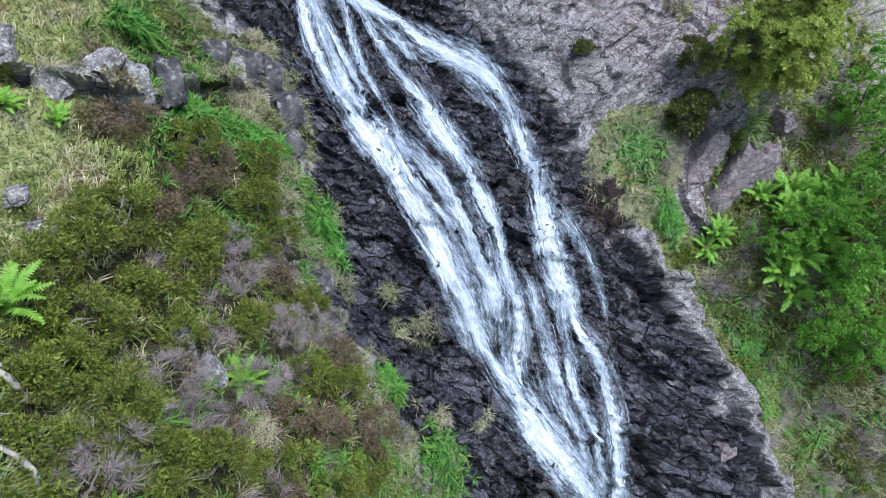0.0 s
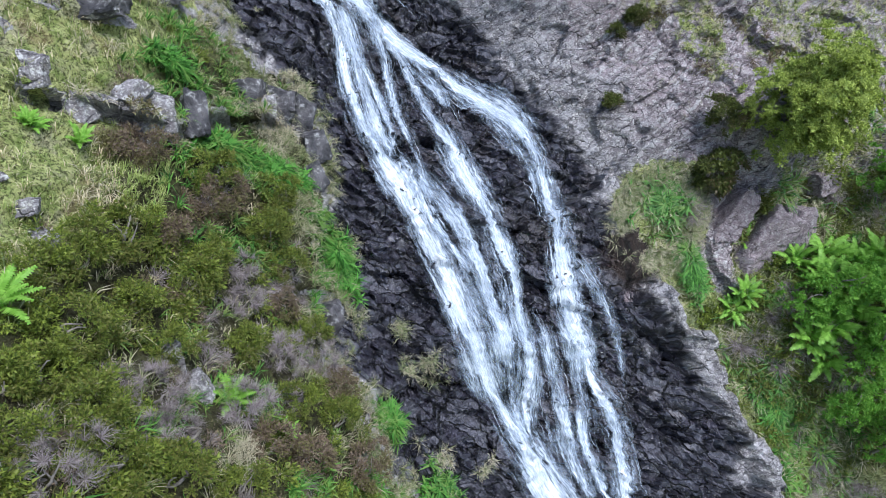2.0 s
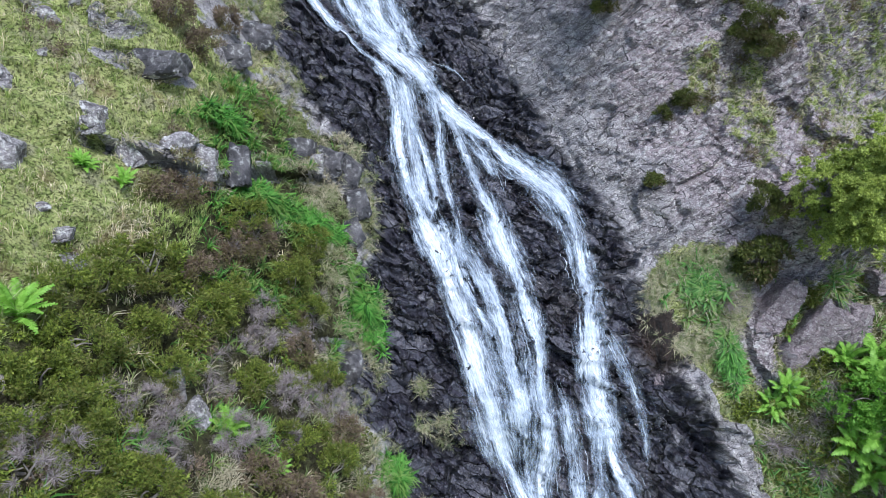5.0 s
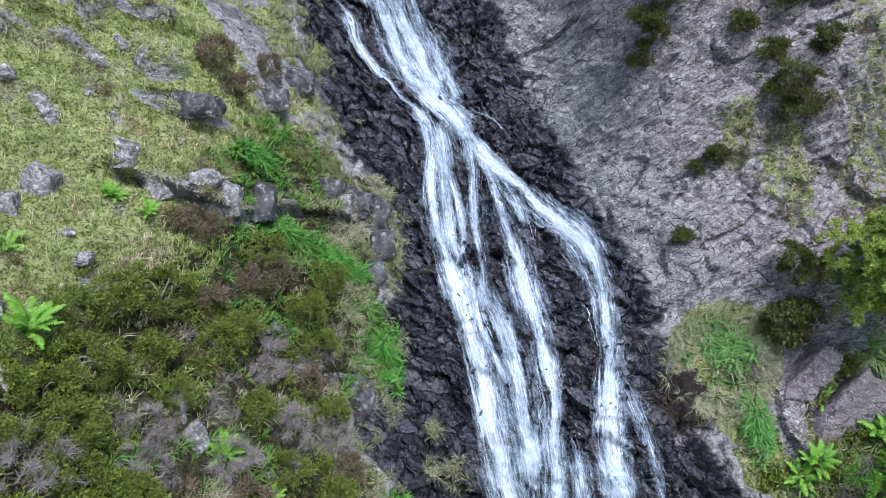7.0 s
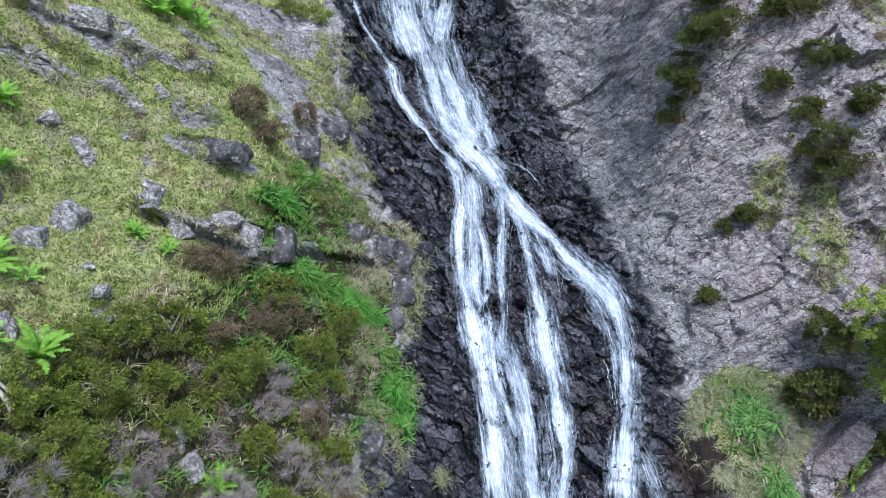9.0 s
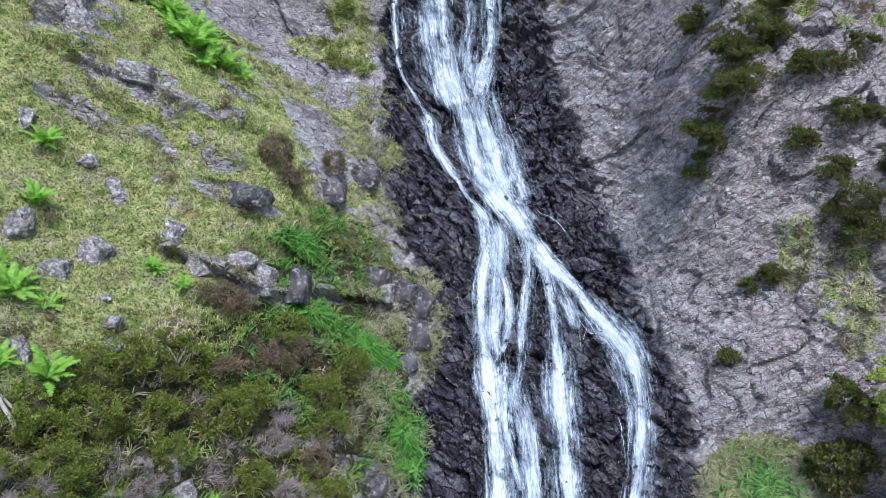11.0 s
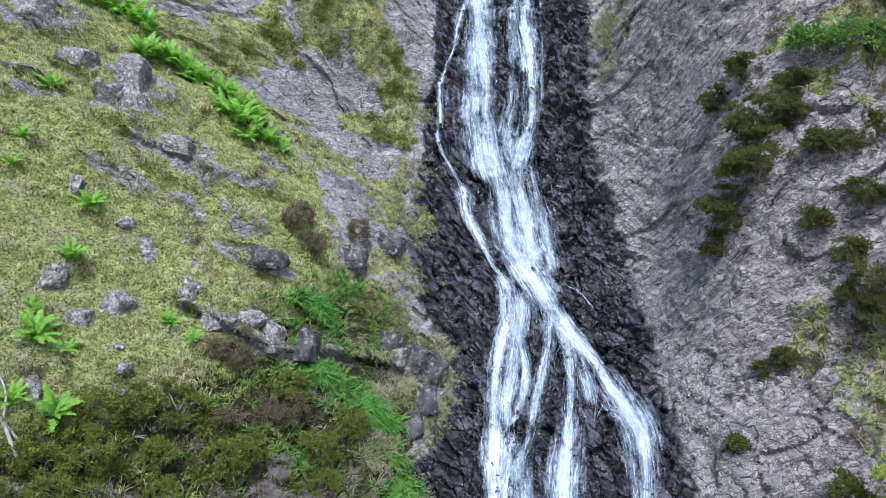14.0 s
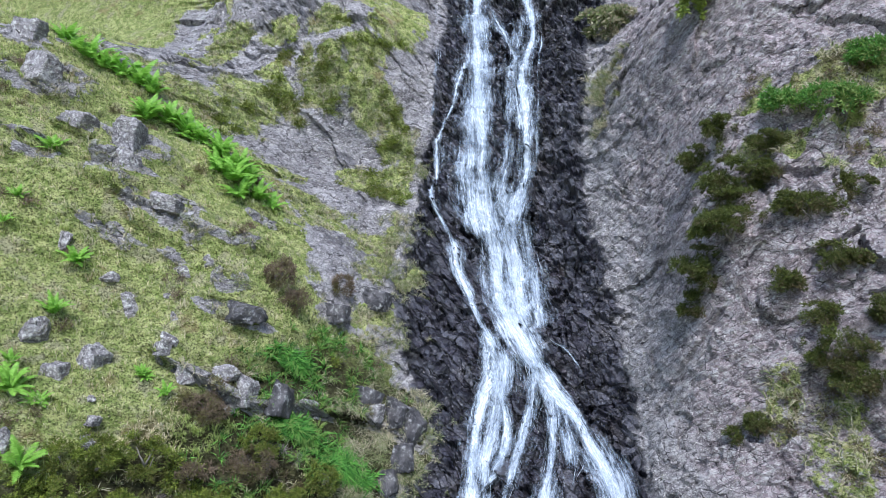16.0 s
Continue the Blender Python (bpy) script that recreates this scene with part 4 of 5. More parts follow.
for templates, material, n, seed, lo, hi, size, label, name in (
    (green, HEATH_GREEN, 220, 211, 0.40, 0.58, (0.4, 0.8), "low green heather below the cliff", "green_heather"),
    (grey, HEATH_GREY, 260, 241, 0.42, 0.60, (0.4, 0.8), "dead pale brush below the cliff", "dead_heather"),
    (herbs, HERB, 330, 271, 0.44, 0.58, (0.2, 0.40), "fresh green leaves on the slope below the cliff", "herb"),
):
    keep = patch(seed, lo, hi)
    x, s = sow(rng, int(n * 3.2), 6.6, 14, -15.5, -2.5, lambda x, s: right_slope(x, s) * keep(x, s))
    stuff(name, templates, x, s, rng.uniform(*size, len(x)), 0.45, material, label, "heather" if name != "herb" else "grass", rng, 0.05)

scattered(rng, brown, 260, -12, -3.6, -5, 6, lambda x, s: hill(x, s) * patch(301, 0.5, 0.62)(x, s), (0.25, 0.55), HEATH_BROWN, "small brown heather tufts in the hill grass", "brown_heather")
scattered(rng, green, 200, -9, -3.6, 6, 13, lambda x, s: step(zones(x, s)[1], 0.3, 0.6), (0.3, 0.7), HEATH_GREEN, "green heather on ledges of the cliff", "green_heather")
scattered(rng, brown, 160, 5, 10, -2, 8, lambda x, s: step(zones(x, s)[1], 0.15, 0.5), (0.3, 0.6), HEATH_BROWN, "brown heather on the dry cliff", "brown_heather")
scattered(rng, grey, 150, 4.8, 10, -2, 8, lambda x, s: patch(331, 0.5, 0.65)(x, s) * step(x, 5.0, 6.0), (0.25, 0.55), HEATH_GREY, "dead pale heather on the dry cliff", "dead_heather")

# straw tufts hanging along the banks
hang = [tuft(rng, 30, 0.5, 0.9, 0.022) for _ in range(5)]
s = rng.uniform(-10.5, 9.5, 800)
x = left_bank(s) + rng.normal(-0.2, 0.38, len(s))
ok = fbm(x * 1.1, s * 1.1, 97, 3) > 0.47
x, s = x[ok], s[ok]
stuff("bank_tufts", hang, x, s, rng.uniform(0.12, 0.25, len(x)), 0.25, TUFT, "straw-coloured tufts hanging over the edge of black rock", "grass", rng)
x, s = rng.normal(1.7, 0.35, 60), rng.uniform(9.6, 12.6, 60)
stuff("bank_tufts", hang, x, s, rng.uniform(0.25, 0.4, 60), 0.1, TUFT, "yellow-green tufts hanging beside the upper fall", "grass", rng)
a = rng.uniform(0, 2 * math.pi, 260)
r = rng.uniform(0.6, 1.05, 260)
stuff("bank_tufts", hang, 6.2 + 1.15 * r * np.cos(a), -4.7 + 1.15 * r * np.sin(a), rng.uniform(0.14, 0.26, 260), 0.2, TUFT, "straw-coloured tufts round a grassy rock shoulder", "grass", rng)

# tufts on small ledges of the black rock
LEDGE_TUFTS = [(0.29, -6.59), (0.34, -6.97), (-0.18, -6.68), (0.2, -8.68), (1.06, -9.16), (-0.79, -8.96), (-0.06, -5.86), (-1.07, -2.12), (-1.12, -1.87), (-1.09, -5.31), (-1.29, -4.84), (-1.11, -0.45), (-1.39, -0.04), (-1.32, -1.0), (-1.72, -1.55), (-2.63, 3.62), (-2.79, 3.15), (-3.58, 4.54), (-1.04, -1.81), (-2.14, -1.97), (-2.65, -1.1)]
at = np.repeat(np.array(LEDGE_TUFTS), 11, axis=0) + rng.normal(0, 0.11, (11 * len(LEDGE_TUFTS), 2))
stuff("bank_tufts", hang, at[:, 0], at[:, 1], rng.uniform(0.12, 0.24, len(at)), 0.3, TUFT, "small yellow-green tufts on ledges of black rock", "grass", rng)

# bright grass tongues
reeds = [tuft(rng, 9, 0.6, 0.8, 0.085) for _ in range(6)]
for cx, cs, rx, rs, turn, count, label in (
    (-1.25, -4.0, 0.30, 0.85, 16, 420, "bright green tongue of long grass hanging over black rock"),
    (0.02, -9.6, 0.35, 0.8, 12, 320, "bright green clump of long grass on black rock"),
    (-0.9, -7.5, 0.28, 0.5, 10, 200, "green grass clump at the edge of black rock"),
    (-2.0, -2.45, 0.55, 0.25, -20, 260, "bright green grass on a rock ledge"),
    (-2.95, -2.0, 0.7, 0.35, -25, 170, "lush green grass below a rock ledge"),
    (-3.55, -0.5, 0.4, 0.25, 0, 120, "lush green grass on a ledge"),
    (6.35, -4.35, 0.5, 0.5, 0, 220, "lush green grass cap on a rock shoulder"),
    (6.85, -5.9, 0.28, 1.0, 18, 220, "lush green grass strip beside rock"),
    (8.2, -9.6, 0.5, 1.0, 10, 260, "green grass strip below a rock ledge"),
):
    a, r = rng.uniform(0, 2 * math.pi, count), np.abs(rng.normal(0, 0.55, count)) * (0.7 + 0.6 * rng.uniform(0, 1))
    dx, ds = r * np.cos(a) * rx, r * np.sin(a) * rs
    c, n = math.cos(radians(turn)), math.sin(radians(turn))
    count = int(count)
    stuff("long_grass", reeds, cx + dx * c - ds * n, cs + ds * c + dx * n, rng.uniform(0.16, 0.30, count), 0.3, LUSH, label, "grass", rng)


def part(name, me, parent, label=""):
    ob = new(name, me)
    ob.parent = parent
    return tagged(ob, label) if label else ob


def frond_mesh(rng):
    """A fern frond one metre long, arching, with leaflets that shrink to the tip."""
    V, F = [], []
    def at(t):
        return np.array([t * 0.86, 0, 0.62 * t - 0.52 * t * t])
    for i in range(17):
        t = 0.10 + 0.9 * i / 17
        p, d = at(t), at(t + 0.03) - at(t)
        d /= np.linalg.norm(d)
        reach = 0.21 * (1 - t) ** 0.7 * min(1, t * 4 + 0.25) + 0.012
        for sgn in (-1, 1):
            tip = p + np.array([0.35 * reach, sgn * reach, -0.22 * reach + rng.normal(0, 0.012)])
            k = len(V)
            V += [p - d * 0.022, p + d * 0.026, (p + tip) / 2 + d * 0.03, tip]
            F += [(k, k + 1, k + 2), (k, k + 2, k + 3)]
    for i in range(6):
        a, b = at(i / 6), at((i + 1) / 6)
        k = len(V)
        w = np.array([0, 0.010 * (1 - i / 7), 0])
        V += [a - w, a + w, b]
        F.append((k, k + 1, k + 2))
    return mesh_of("frond", np.array(V), np.array(F), FERN, None, False)


FRONDS = [frond_mesh(rng) for _ in range(4)]


def fern(x, s, size, label, group):
    root = tagged(new("fern"), label, "fern", group)
    root.location = spot(x, s, -0.03)[0]
    n = slope_normal(np.array([x]), np.array([s]))[0]
    z = Vector(n * 0.45 + np.array([0, 0, 0.55])).normalized()
    root.rotation_euler = z.to_track_quat("Z", "Y").to_euler()
    turn = rng.uniform(0, 360)
    count = int(rng.integers(11, 17))
    for i in range(count):
        f = part("frond", FRONDS[int(rng.integers(0, 4))], root)
        k = size * 0.80 * rng.uniform(0.75, 1.1)
        f.rotation_euler = (rng.uniform(-0.15, 0.15), radians(-rng.uniform(8, 58)), radians(turn + 360 * i / count + rng.uniform(-14, 14)))
        f.scale = (k, k * rng.uniform(0.9, 1.2), k)
    return root


HILL_FERNS = [(-9.45, 5.32, 1.0), (-9.13, 5.57, 1.0), (-8.7, 5.39, 1.0), (-7.64, 4.96, 1.1), (-6.7, 4.0, 1.2), (-7.08, 4.45, 1.1), (-6.15, 3.8, 1.0), (-9.19, 2.58, 0.75), (-8.71, 1.0, 0.53),
              (-7.47, 0.07, 0.75), (-8.47, 0.28, 0.4), (-6.99, -1.28, 0.72), (-6.44, -2.99, 0.78), (-6.03, -3.09, 0.5), (-5.27, -1.93, 0.41), (-4.77, -2.17, 0.47), (-5.98, -4.18, 0.6), (-5.57, -4.25, 0.85), (-6.82, -2.52, 0.45)]
TOP_FERNS = [(-12.26, 6.98, 1.1), (-11.8, 6.76, 1.0), (-11.5, 6.7, 1.2), (-11.05, 6.53, 1.1), (-10.7, 6.5, 1.1), (-10.23, 6.4, 1.3), (-9.9, 6.3, 1.1), (-9.4, 5.19, 1.2), (-9.2, 5.5, 1.1), (-8.74, 5.3, 1.2), (-7.2, 4.2, 1.1), (-6.6, 4.3, 1.1), (-8.3, 5.2, 1.1), (-7.5, 4.82, 1.0), (-6.9, 4.5, 1.1), (-6.38, 3.6, 1.0), (-5.81, 3.7, 0.8)]
LOW_FERNS = [(-3.59, -6.05, 0.66), (-5.22, -1.95, 0.35), (9.6, -6.9, 1.2), (10.8, -7.3, 1.2), (8.96, -8.1, 1.1), (7.97, -6.83, 0.85), (7.66, -7.09, 0.7), (9.4, -6.3, 1.0), (9.9, -7.7, 1.2), (-2.91, -6.76, 0.45), (10.4, -8.4, 1.2),
             (9.99, -6.36, 1.2), (10.56, -6.63, 1.1), (9.89, -7.15, 1.2), (11.13, -6.62, 1.1), (10.26, -7.49, 1.3), (9.36, -7.91, 1.1), (10.09, -8.45, 1.2), (9.17, -8.64, 1.0), (8.39, -5.61, 0.7), (10.7, -7.07, 1.2)]
for rows, group in ((HILL_FERNS, "ferns on the grassy hill"), (TOP_FERNS, "ferns along the hill crest"), (LOW_FERNS, "ferns near the foot of the slope")):
    for x, s, k in rows:
        fern(x, s, k, "fresh bright green fern tuft among grass" if x < 0 else "large fresh green fern below the cliff", group)

# ---------------------------------------------------------------- stones


def stone(name, x, s, w, h, material, label, group="", sink=0.25, turn=0.0, sharp=8, block=False):
    """A broken stone: a ball cut by planes, with chipped, rough faces."""
    bm = bmesh.new()
    bmesh.ops.create_icosphere(bm, subdivisions=4, radius=1)
    d = np.array([v.co[:] for v in bm.verts])
    d /= np.linalg.norm(d, axis=1)[:, None]
    cuts = rng.normal(0, 1, (sharp, 3))
    if block:
        cuts = np.concatenate([np.eye(3), -np.eye(3)]) + rng.normal(0, 0.16, (6, 3))
    cuts /= np.linalg.norm(cuts, axis=1)[:, None]
    reach = rng.uniform(0.75, 0.9, len(cuts)) if block else rng.uniform(0.5, 0.95, len(cuts))
    dots = d @ cuts.T
    r = np.min(np.where(dots > 0.05, reach / np.maximum(dots, 0.05), 1.5), axis=1)
    q = d * np.minimum(r, 1.35)[:, None]
    chip = facets(q[:, 0] * 2.2 + 9 + x, q[:, 1] * 2.2 + q[:, 2] * 2.0 + s, 83, 1.0)
    q = q * (1 + 0.11 * chip + 0.10 * (fbm(q[:, 0] * 5 + 7 + x, q[:, 1] * 5 + q[:, 2] * 4 + s, 87) - 0.5))[:, None]
    p = q * np.array([w * 0.55, max(w, h) * 0.40, h * 0.55])
    for v, co in zip(bm.verts, p):
        v.co = co
    me = bpy.data.meshes.new(name)
    bm.to_mesh(me)
    bm.free()
    me.materials.append(material)
    ob = tagged(new(name, me), label, "rock", group)
    n = slope_normal(np.array([x]), np.array([s]))[0]
    ob.location = spot(x, s)[0] + n * (min(w, h) * (0.5 - sink) * 0.5)
    ob.rotation_euler = (radians(-18 + rng.uniform(-8, 8)), radians(turn), radians(rng.uniform(-20, 20)))
    return ob


PALE = [(-5.93, -3.9, 0.6, 0.5, 20), (-6.95, -1.82, 0.55, 0.95, 25), (-7.74, 0.34, 0.45, 0.52, 0), (-6.28, -0.55, 0.28, 0.75, -35), (-5.06, -1.11, 0.48, 0.55, 0), (-4.66, -1.67, 0.47, 0.8, -10),
        (-4.19, -1.43, 0.9, 0.6, -15), (-5.39, -0.56, 0.3, 0.43, 20), (-5.87, -0.02, 0.2, 0.2, 0), (-6.87, 0.02, 0.6, 0.3, -20), (-5.9, 0.69, 0.6, 0.3, 0), (-5.2, -3.52, 0.42, 0.32, 10), (-5.53, -2.75, 0.25, 0.17, 0)]
DARK = [(-6.03, -2.0, 0.5, 0.75, 20), (-6.23, -2.46, 0.45, 0.55, 0), (-3.75, -1.6, 0.55, 0.7, 5), (-3.99, -1.8, 0.3, 0.6, 0), (-1.95, -0.9, 0.5, 0.45, 0)]
LOW = [(-4.17, -5.28, 0.31, 0.5, 0), (-3.94, -5.75, 0.33, 0.55, -20), (-5.1, -1.32, 0.35, 0.4, 0), (-5.32, -3.12, 0.37, 0.22, 0)]
SLAB = [(8.05, -4.87, 0.75, 1.4, 30), (8.95, -5.6, 1.1, 2.0, 30), (9.75, -5.5, 0.8, 1.3, 10), (6.66, -11.83, 0.61, 0.54, 0), (5.28, -6.28, 0.3, 0.25, 0), (10.6, -4.6, 0.9, 0.7, 0)]
for rows, mat, label, group in (
    (PALE, STONE_GREY, "pale grey lichen-spotted stone in short grass", "pale stones on the hill"),
    (DARK, STONE_GREY, "dark jointed rock of a low ledge", "rocks of the ledge"),
    (LOW, STONE_GREY, "pale weathered stone between heather clumps", "stones in the heather"),
    (SLAB, STONE_PINK, "purplish rock slab beside the green slope", "slabs under the bush"),
):
    for x, s, w, h, turn in rows:
        stone("boulder", x, s, w * (0.72 if rows is PALE else 0.9), h * (0.72 if rows is PALE else 0.9), mat, label, group, 0.3 if rows is LOW else 0.66 if mat is STONE_GREY else 0.6, turn, 9, rows is not PALE)

CRAG = [(-8.2, 3.6, 0.62, 1.05, 6), (-7.75, 2.75, 0.6, 0.7, -5), (-6.7, 2.15, 0.7, 0.4, 15), (-10.9, 4.9, 0.9, 0.9, 0), (-9.4, 3.75, 0.8, 0.4, 10), (-12.2, 6.3, 0.8, 0.6, 0)]
for x, s, w, h, turn in CRAG:
    stone("boulder", x, s, w, h, STONE_GREY, "grey broken crag block rising from the grass", "crags on the hill", 0.45, turn, 8, True)
WET_BLOCK = [(-1.7, -0.75, 0.8, 0.7, 0), (-1.25, -0.95, 0.6, 0.8, 10), (-1.15, -1.75, 0.5, 0.7, 0), (-1.3, -2.4, 0.45, 0.6, -10), (-2.3, -0.6, 0.7, 0.5, 0), (-3.3, -1.5, 0.45, 0.75, 0), (-1.65, -5.3, 0.5, 0.8, 0), (-3.1, 2.2, 0.9, 0.6, 0), (-3.4, 1.2, 0.7, 0.5, 0), (-4.4, 0.1, 0.9, 0.45, 0)]
k = Nodes("dark_stone")
DARK_STONE = k.done(k.mix(k.ramp(k.noise(6.0, 6, 0.7), 0.54, 0.64, 0.0, 0.65), k.mix(k.ramp(k.noise(3.0, 5), 0.35, 0.65), (0.03, 0.029, 0.033), (0.12, 0.112, 0.118)), (0.42, 0.42, 0.41)), 0.6, k.bump(k.noise(14.0, 6, 0.7), 0.9, 0.06), 0.4)
for x, s, w, h, turn in WET_BLOCK:
    stone("boulder", x, s, w, h, DARK_STONE, "dark jointed rock block with pale lichen at a ledge", "dark rocks of the ledges", 0.45, turn, 8, True)
# Block for the cave-like overhang: rusty brown, with shade put into the near-black colour.
k = Nodes("shaded_rusty_rock")
RUST_SHADE = k.done(k.mix(k.ramp(k.noise(5.0, 5, 0.6, k.stretch((3, 3, 0.7))), 0.35, 0.65), (0.007, 0.005, 0.005), (0.030, 0.017, 0.013)), 0.6, k.bump(k.noise(9.0, 6, 0.7), 1.0, 0.12), 0.4)
stone("boulder", 5.5, -5.3, 1.3, 1.35, RUST_SHADE, "rusty brown overhang face under a grassy cap, its shade painted near black", "", 0.97, 8, 9, True)

# ---------------------------------------------------------------- bushes and trees


def tube(points, radii, sides=7):
    p = np.array(points, float)
    t = np.gradient(p, axis=0)
    t /= np.linalg.norm(t, axis=1)[:, None]
    a = np.cross(t, (0.31, 0.22, 0.93))
    a /= np.linalg.norm(a, axis=1)[:, None]
    b = np.cross(t, a)
    ang = np.arange(sides) * 2 * math.pi / sides
    V = p[:, None, :] + np.asarray(radii)[:, None, None] * (a[:, None, :] * np.cos(ang)[None, :, None] + b[:, None, :] * np.sin(ang)[None, :, None])
    i, j = np.meshgrid(np.arange(len(p) - 1), np.arange(sides), indexing="ij")
    n = (j + 1) % sides
    F = np.stack([i * sides + j, i * sides + n, (i + 1) * sides + n, (i + 1) * sides + j], -1).reshape(-1, 4)
    return V.reshape(-1, 3), F


def bent(a, b, bend, n=7):
    a, b = np.array(a, float), np.array(b, float)
    t = np.linspace(0, 1, n)[:, None]
    side = rng.normal(0, bend, 3)
    return a + (b - a) * t + side * (4 * t * (1 - t)) + rng.normal(0, bend * 0.12, (n, 3)) * (t > 0) * (t < 1)


def cloud(centre, radii, clumps, templates, size, flatten=1.0, hollow=0.55, lobes=0):
    """Leaf clumps through an uneven crown, most of them near its outside, gathered in flat pads where lobes are given."""
    d = rng.normal(0, 1, (clumps, 3))
    d /= np.linalg.norm(d, axis=1)[:, None]
    r = hollow + (1 - hollow) * rng.uniform(0, 1, clumps) ** 0.5
    lump = 0.62 + 0.80 * fbm(d[:, 0] * 1.7 + 5, d[:, 1] * 1.7 + d[:, 2] * 1.3 + 3, int(clumps) % 97, 2)
    p = np.array(centre) + d * np.array(radii) * (r * lump)[:, None]
    if lobes:
        c = rng.normal(0, 1, (lobes, 3))
        c[:, 1] -= 0.35
        c /= np.linalg.norm(c, axis=1)[:, None]
        c *= np.array(radii) * rng.uniform(0.55, 0.98, lobes)[:, None]
        at = c[rng.integers(0, lobes, clumps)]
        p = np.array(centre) + at + rng.normal(0, 1, (clumps, 3)) * np.array(radii) * (0.20, 0.20, 0.085 * flatten)
        d = at / np.linalg.norm(at, axis=1)[:, None]
        core = rng.uniform(0, 1, clumps) < 0.22
        p[core] = np.array(centre) + rng.normal(0, 0.36, (int(core.sum()), 3)) * np.array(radii)
    z = d * 0.7 + np.array([0, -0.15, 0.65])
    z /= np.linalg.norm(z, axis=1)[:, None]
    return spread(templates, p, frame_of(z, rng, 0.1), rng.uniform(0.7, 1.3, clumps) * size, rng)


tufty = [sprigs(rng, 34, 4, 0.10, 0.8, 0.012) for _ in range(5)]
spray = [sprigs(rng, 26, 7, 0.13, 0.5, 0.012) for _ in range(5)]
broad = [sprigs(rng, 16, 6, 0.20, 0.6, 0.010) for _ in range(5)]


def bush(x, s, w, h, material, templates, label, group="", clumps=None, size=None, limbs=4, lobes=0):
    root = tagged(new("bush"), label, "bush", group)
    n = slope_normal(np.array([x]), np.array([s]))[0]
    base = spot(x, s, -0.08)[0]
    root.location = base
    up = n * 0.55 + np.array([0, 0, 0.75])
    up /= np.linalg.norm(up)
    c = up * h * 0.5
    for i in range(limbs):
        e = c + np.clip(rng.normal(0, 0.14, 3), -0.2, 0.2) * np.array([w, w * 0.6, h])
        v, f = tube(bent((0, 0, 0), e, 0.08 * w), np.linspace(0.03, 0.008, 7) * w)
        part("stem", mesh_of("stem", v, f, BARK), root)
    clumps = clumps or int(36 * w * max(h, 0.5)) + 10
    v, f = cloud(c, (w * 0.5, w * 0.36, h * 0.5), clumps, templates, size or 0.42, 1.0, 0.55, lobes)
    part("crown", mesh_of("crown", v, f, material, None, False), root)
    return root


bush(9.05, -3.3, 2.75, 2.7, CONIFER, spray, "large rounded yellow-green bush growing on a cliff ledge", "", 900, 0.26, 7, 64)
bush(7.46, -3.95, 0.95, 0.9, HEATH_DARK, spray, "small dark green bush beside a larger one", "")
CLIFF = [(5.93, 4.75, 1.3, 1.1), (5.82, 3.75, 1.4, 1.2), (5.5, 3.0, 1.0, 1.0), (7.25, 4.0, 0.9, 0.6), (5.05, 6.05, 0.7, 0.7), (7.9, 4.65, 0.9, 0.5), (6.4, 5.55, 0.75, 0.55), (7.72, 2.85, 1.0, 0.6),
         (7.78, 1.15, 1.2, 0.85), (6.54, -0.04, 0.5, 0.4), (5.64, -1.92, 0.4, 0.45), (7.5, -2.9, 0.9, 0.9), (5.5, 6.3, 0.7, 0.7), (6.9, 4.06, 0.7, 0.45),
         (6.48, 5.05, 0.6, 0.5), (5.17, 2.5, 0.6, 0.55), (6.94, 2.55, 0.55, 0.4), (7.5, 1.85, 0.7, 0.5), (8.1, 0.7, 0.9, 0.6), (6.12, -0.3, 0.35, 0.3), (8.5, 2.0, 0.8, 0.6)]
for x, s, w, h in CLIFF:
    bush(x, s, w, h, HEATH_DARK, tufty, "dark green heather bush rooted in cliff cracks", "heather bushes on the cliff", int(60 * w * max(h, 0.5)) + 14, 0.30, 3, int(6 * w) + 4)
for x, s, w, h in ((7.55, 6.3, 1.2, 0.4), (6.85, 6.45, 0.9, 0.4), (8.4, 7.4, 0.9, 0.5)):
    bush(x, s, w, h, HERB, tufty, "low fresh green plant mat on the cliff edge", "plant mats on the cliff edge", None, 0.45, 2)
bush(4.87, 10.5, 1.3, 1.9, CONIFER, spray, "upright green bush on the cliff edge", "", 70, 0.5)
bush(1.4, 15.0, 1.8, 1.1, TUFT, broad, "pale leafy bush above the falls", "", 60, 0.5)


def sapling(x, s, tall, label, lean):
    root = tagged(new("tree"), label, "tree", "young trees at the foot of the cliff")
    root.location = spot(x, s, -0.1)[0]
    top = np.array([lean[0], lean[1], 1.0]) * tall
    stem = bent((0, 0, 0), top, 0.10 * tall, 12)
    v, f = tube(stem, np.linspace(0.05, 0.012, 12))
    part("trunk", mesh_of("trunk", v, f, BARK), root)
    V, F, count = [], [], 0
    for i in range(9):
        a = stem[3 + i]
        e = a + np.array([rng.normal(0, 0.5), rng.normal(-0.25, 0.35), rng.uniform(0.1, 0.5)]) * tall * 0.42
        v, f = tube(bent(a, e, 0.05 * tall), np.linspace(0.022, 0.005, 7), 5)
        part("branch", mesh_of("branch", v, f, BARK), root)
        v, f = cloud(e, (0.62, 0.5, 0.42), 20, broad, 0.20, 1.0, 0.1)
        V.append(v)
        F.append(f + count)
        count += len(v)
    part("crown", mesh_of("crown", np.concatenate(V), np.concatenate(F), TREE_LEAF, None, False), root)


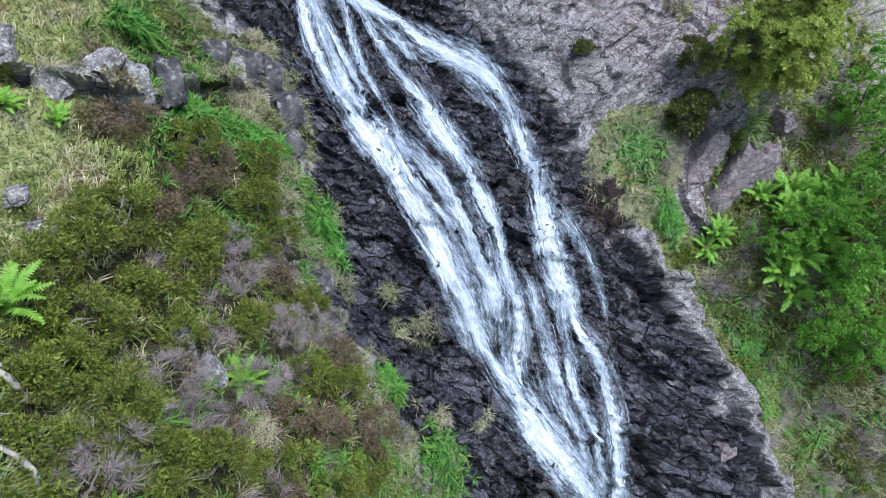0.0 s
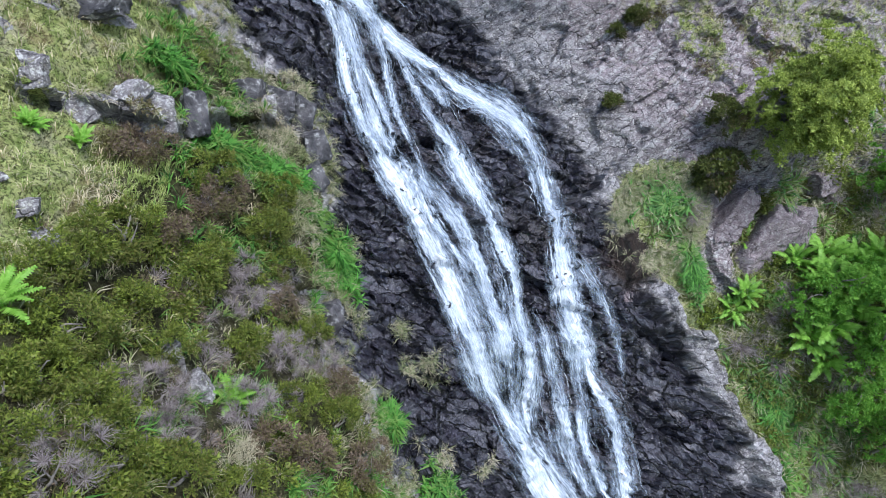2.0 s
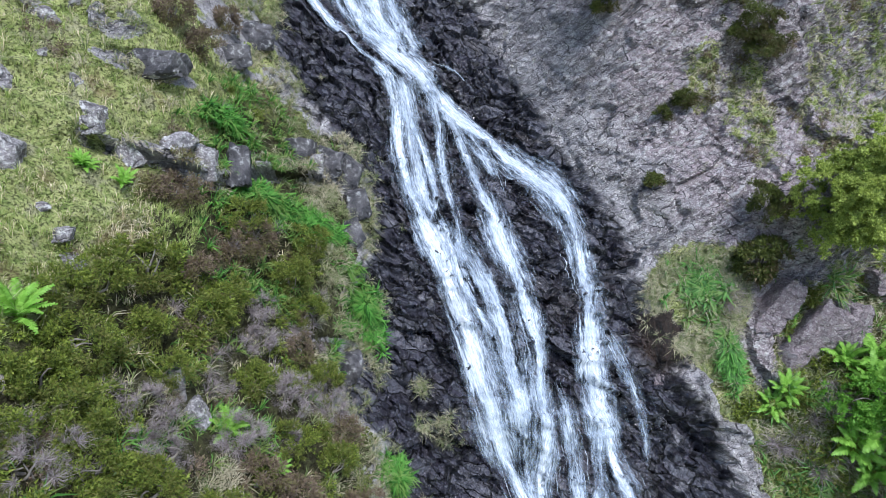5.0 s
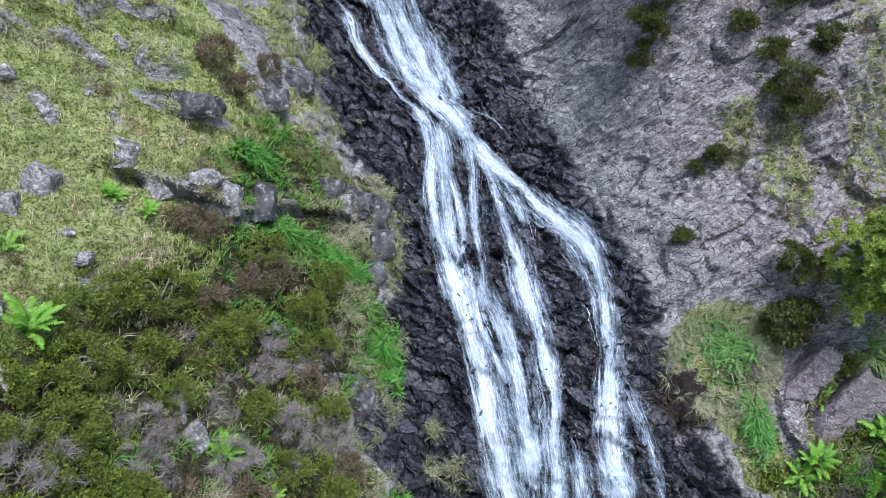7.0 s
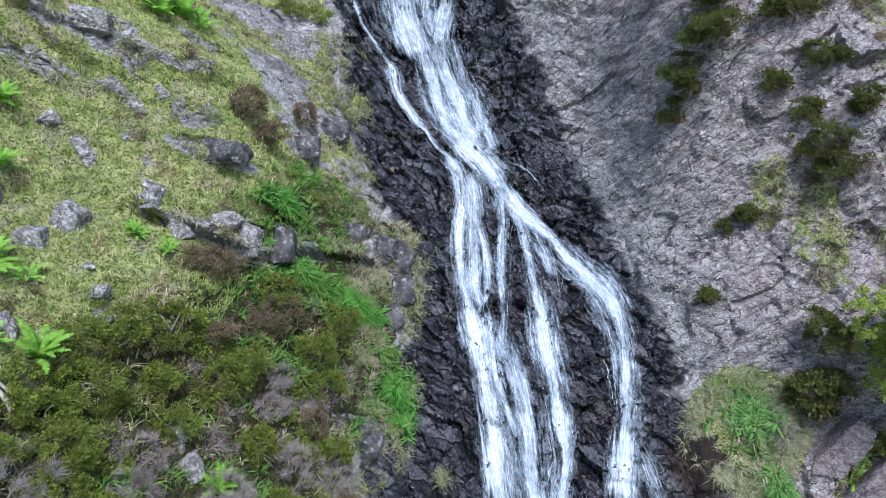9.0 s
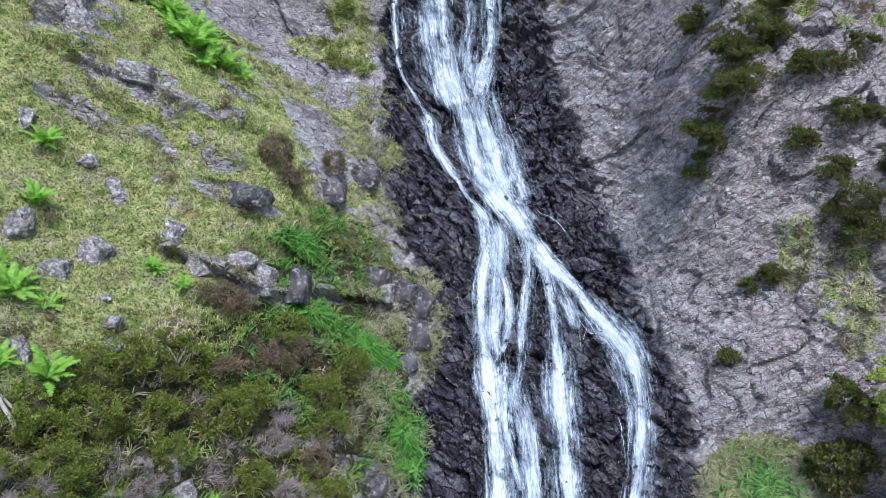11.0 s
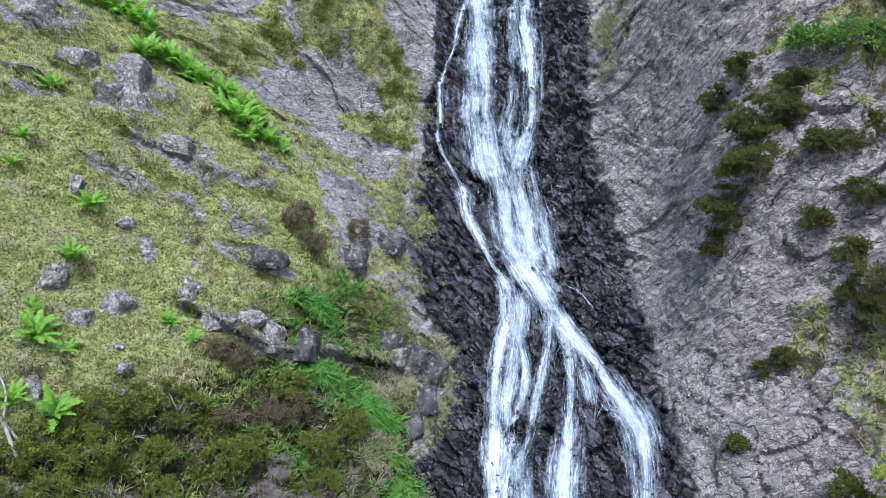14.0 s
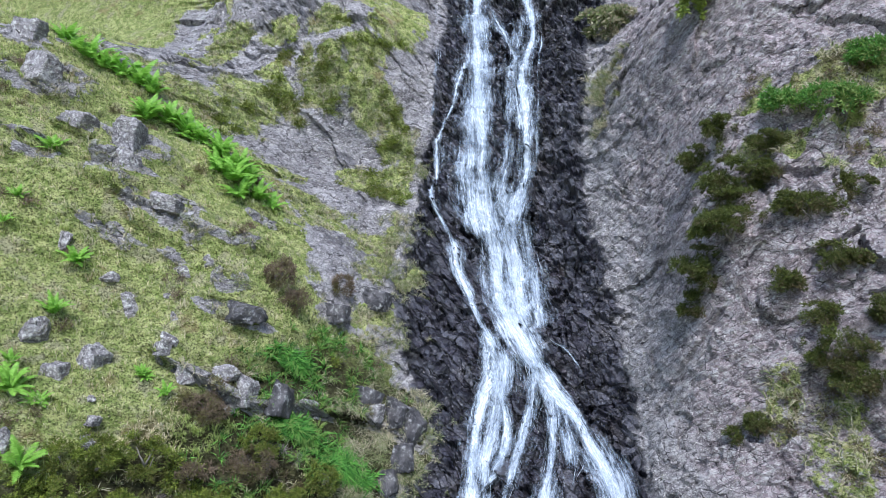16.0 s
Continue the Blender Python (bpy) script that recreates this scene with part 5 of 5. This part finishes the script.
for x, s, tall, lean in ((9.7, -8.9, 2.0, (0.1, -0.2)), (10.5, -8.1, 2.3, (0.1, -0.3)), (9.9, -10.8, 2.0, (0.1, -0.1)), (12.2, -5.4, 2.0, (-0.1, -0.2)), (10.7, -10.2, 2.4, (0.0, -0.2)), (10.9, -11.5, 2.2, (0.0, -0.3)), (11.6, -7.0, 2.3, (0.0, -0.3)), (9.2, -7.6, 1.3, (0.0, -0.2))):
    sapling(x, s, tall, "young broadleaf tree with pale bent stems and fresh leaves", lean)

GREEN_SPOTS = [(-5.31, -3.95), (-4.51, -3.57), (-3.6, -3.98), (-5.04, -4.79), (-4.55, -4.51), (-5.32, -5.13), (-5.06, -5.7), (-5.55, -5.61), (-4.84, -6.26), (-4.36, -6.6), (-3.64, -7.12), (-2.83, -6.53), (-2.08, -7.01), (-2.26, -2.91),
               (-5.01, -3.83), (-2.05, -8.48), (-5.59, -5.09), (-4.26, -5.12), (-3.3, -5.4), (-3.9, -4.3), (-2.4, -4.2), (-2.2, -5.4), (-3.0, -8.0), (-4.0, -7.6), (-3.3, -2.7), (-2.6, -3.6)]
BROWN_SPOTS = [(-4.17, -2.26), (-3.34, -3.09), (-1.91, -6.53), (-2.7, -7.25), (-3.99, -3.57), (-3.22, -6.85), (-2.57, -4.87), (-4.3, 1.3), (-3.9, 0.9), (-3.6, 2.0), (-1.8, -7.9)]
GREY_SPOTS = [(-3.24, -4.68), (-4.41, -5.67), (-4.31, -6.23), (-2.8, -5.76), (-5.25, -6.03), (-3.17, -4.15), (-2.1, -6.0), (-3.5, -6.2)]
leafy = [sprigs(rng, 26, 6, 0.09, 0.9, 0.012) for _ in range(5)]
brush = [bare_twigs(rng, 60, b) for b in (-1.0, -0.6, 0.7, 1.1)]
for rows, mat, kit, label, group in (
    (GREEN_SPOTS, HEATH_GREEN, leafy, "rounded green bilberry bush on the heath slope", "bilberry bushes on the slope"),
    (BROWN_SPOTS, HEATH_BROWN, leafy, "dull brown heather bush on the slope", "brown heather bushes"),
    (GREY_SPOTS, HEATH_GREY, brush, "dead grey heather bush with bare twigs", "dead heather bushes"),
):
    for x, s in rows:
        w = float(rng.uniform(0.55, 0.95))
        bush(x, s, w, w * 0.75, mat, kit, label, group, int(30 * w) + 8, 0.30, 3)

# dead branches on the hill


def dead_branch(x0, s0, x1, s1, x2, s2, lift):
    root = tagged(new("dead_branch"), "bleached dead branch lying in the grass", "branch", "dead branches on the hill")
    a, b, c = spot(x0, s0, lift)[0], spot(x1, s1, lift * 0.5)[0], spot(x2, s2, 0.04)[0]
    root.location = b
    v, f = tube(np.concatenate([bent(a - b, (0, 0, 0), 0.06, 6), bent((0, 0, 0), c - b, 0.05, 6)[1:]]), np.linspace(0.012, 0.04, 11))
    part("limb", mesh_of("limb", v, f, DEAD), root)
    for _ in range(5):
        e = (a - b) * rng.uniform(0.1, 0.8)
        v, f = tube(bent(e, e + np.array([rng.uniform(-0.4, 0.4), -0.1, rng.uniform(0.1, 0.4)]), 0.04), np.linspace(0.010, 0.004, 7), 5)
        part("twig", mesh_of("twig", v, f, DEAD), root)


dead_branch(-6.29, -3.9, -5.85, -4.63, -5.55, -5.05, 0.25)
dead_branch(-5.9, -4.6, -5.62, -4.85, -5.4, -5.0, 0.2)
dead_branch(-5.85, -5.2, -5.65, -5.5, -5.5, -5.9, 0.2)
dead_branch(-1.7, -8.7, -1.9, -9.0, -2.0, -9.4, 0.25)
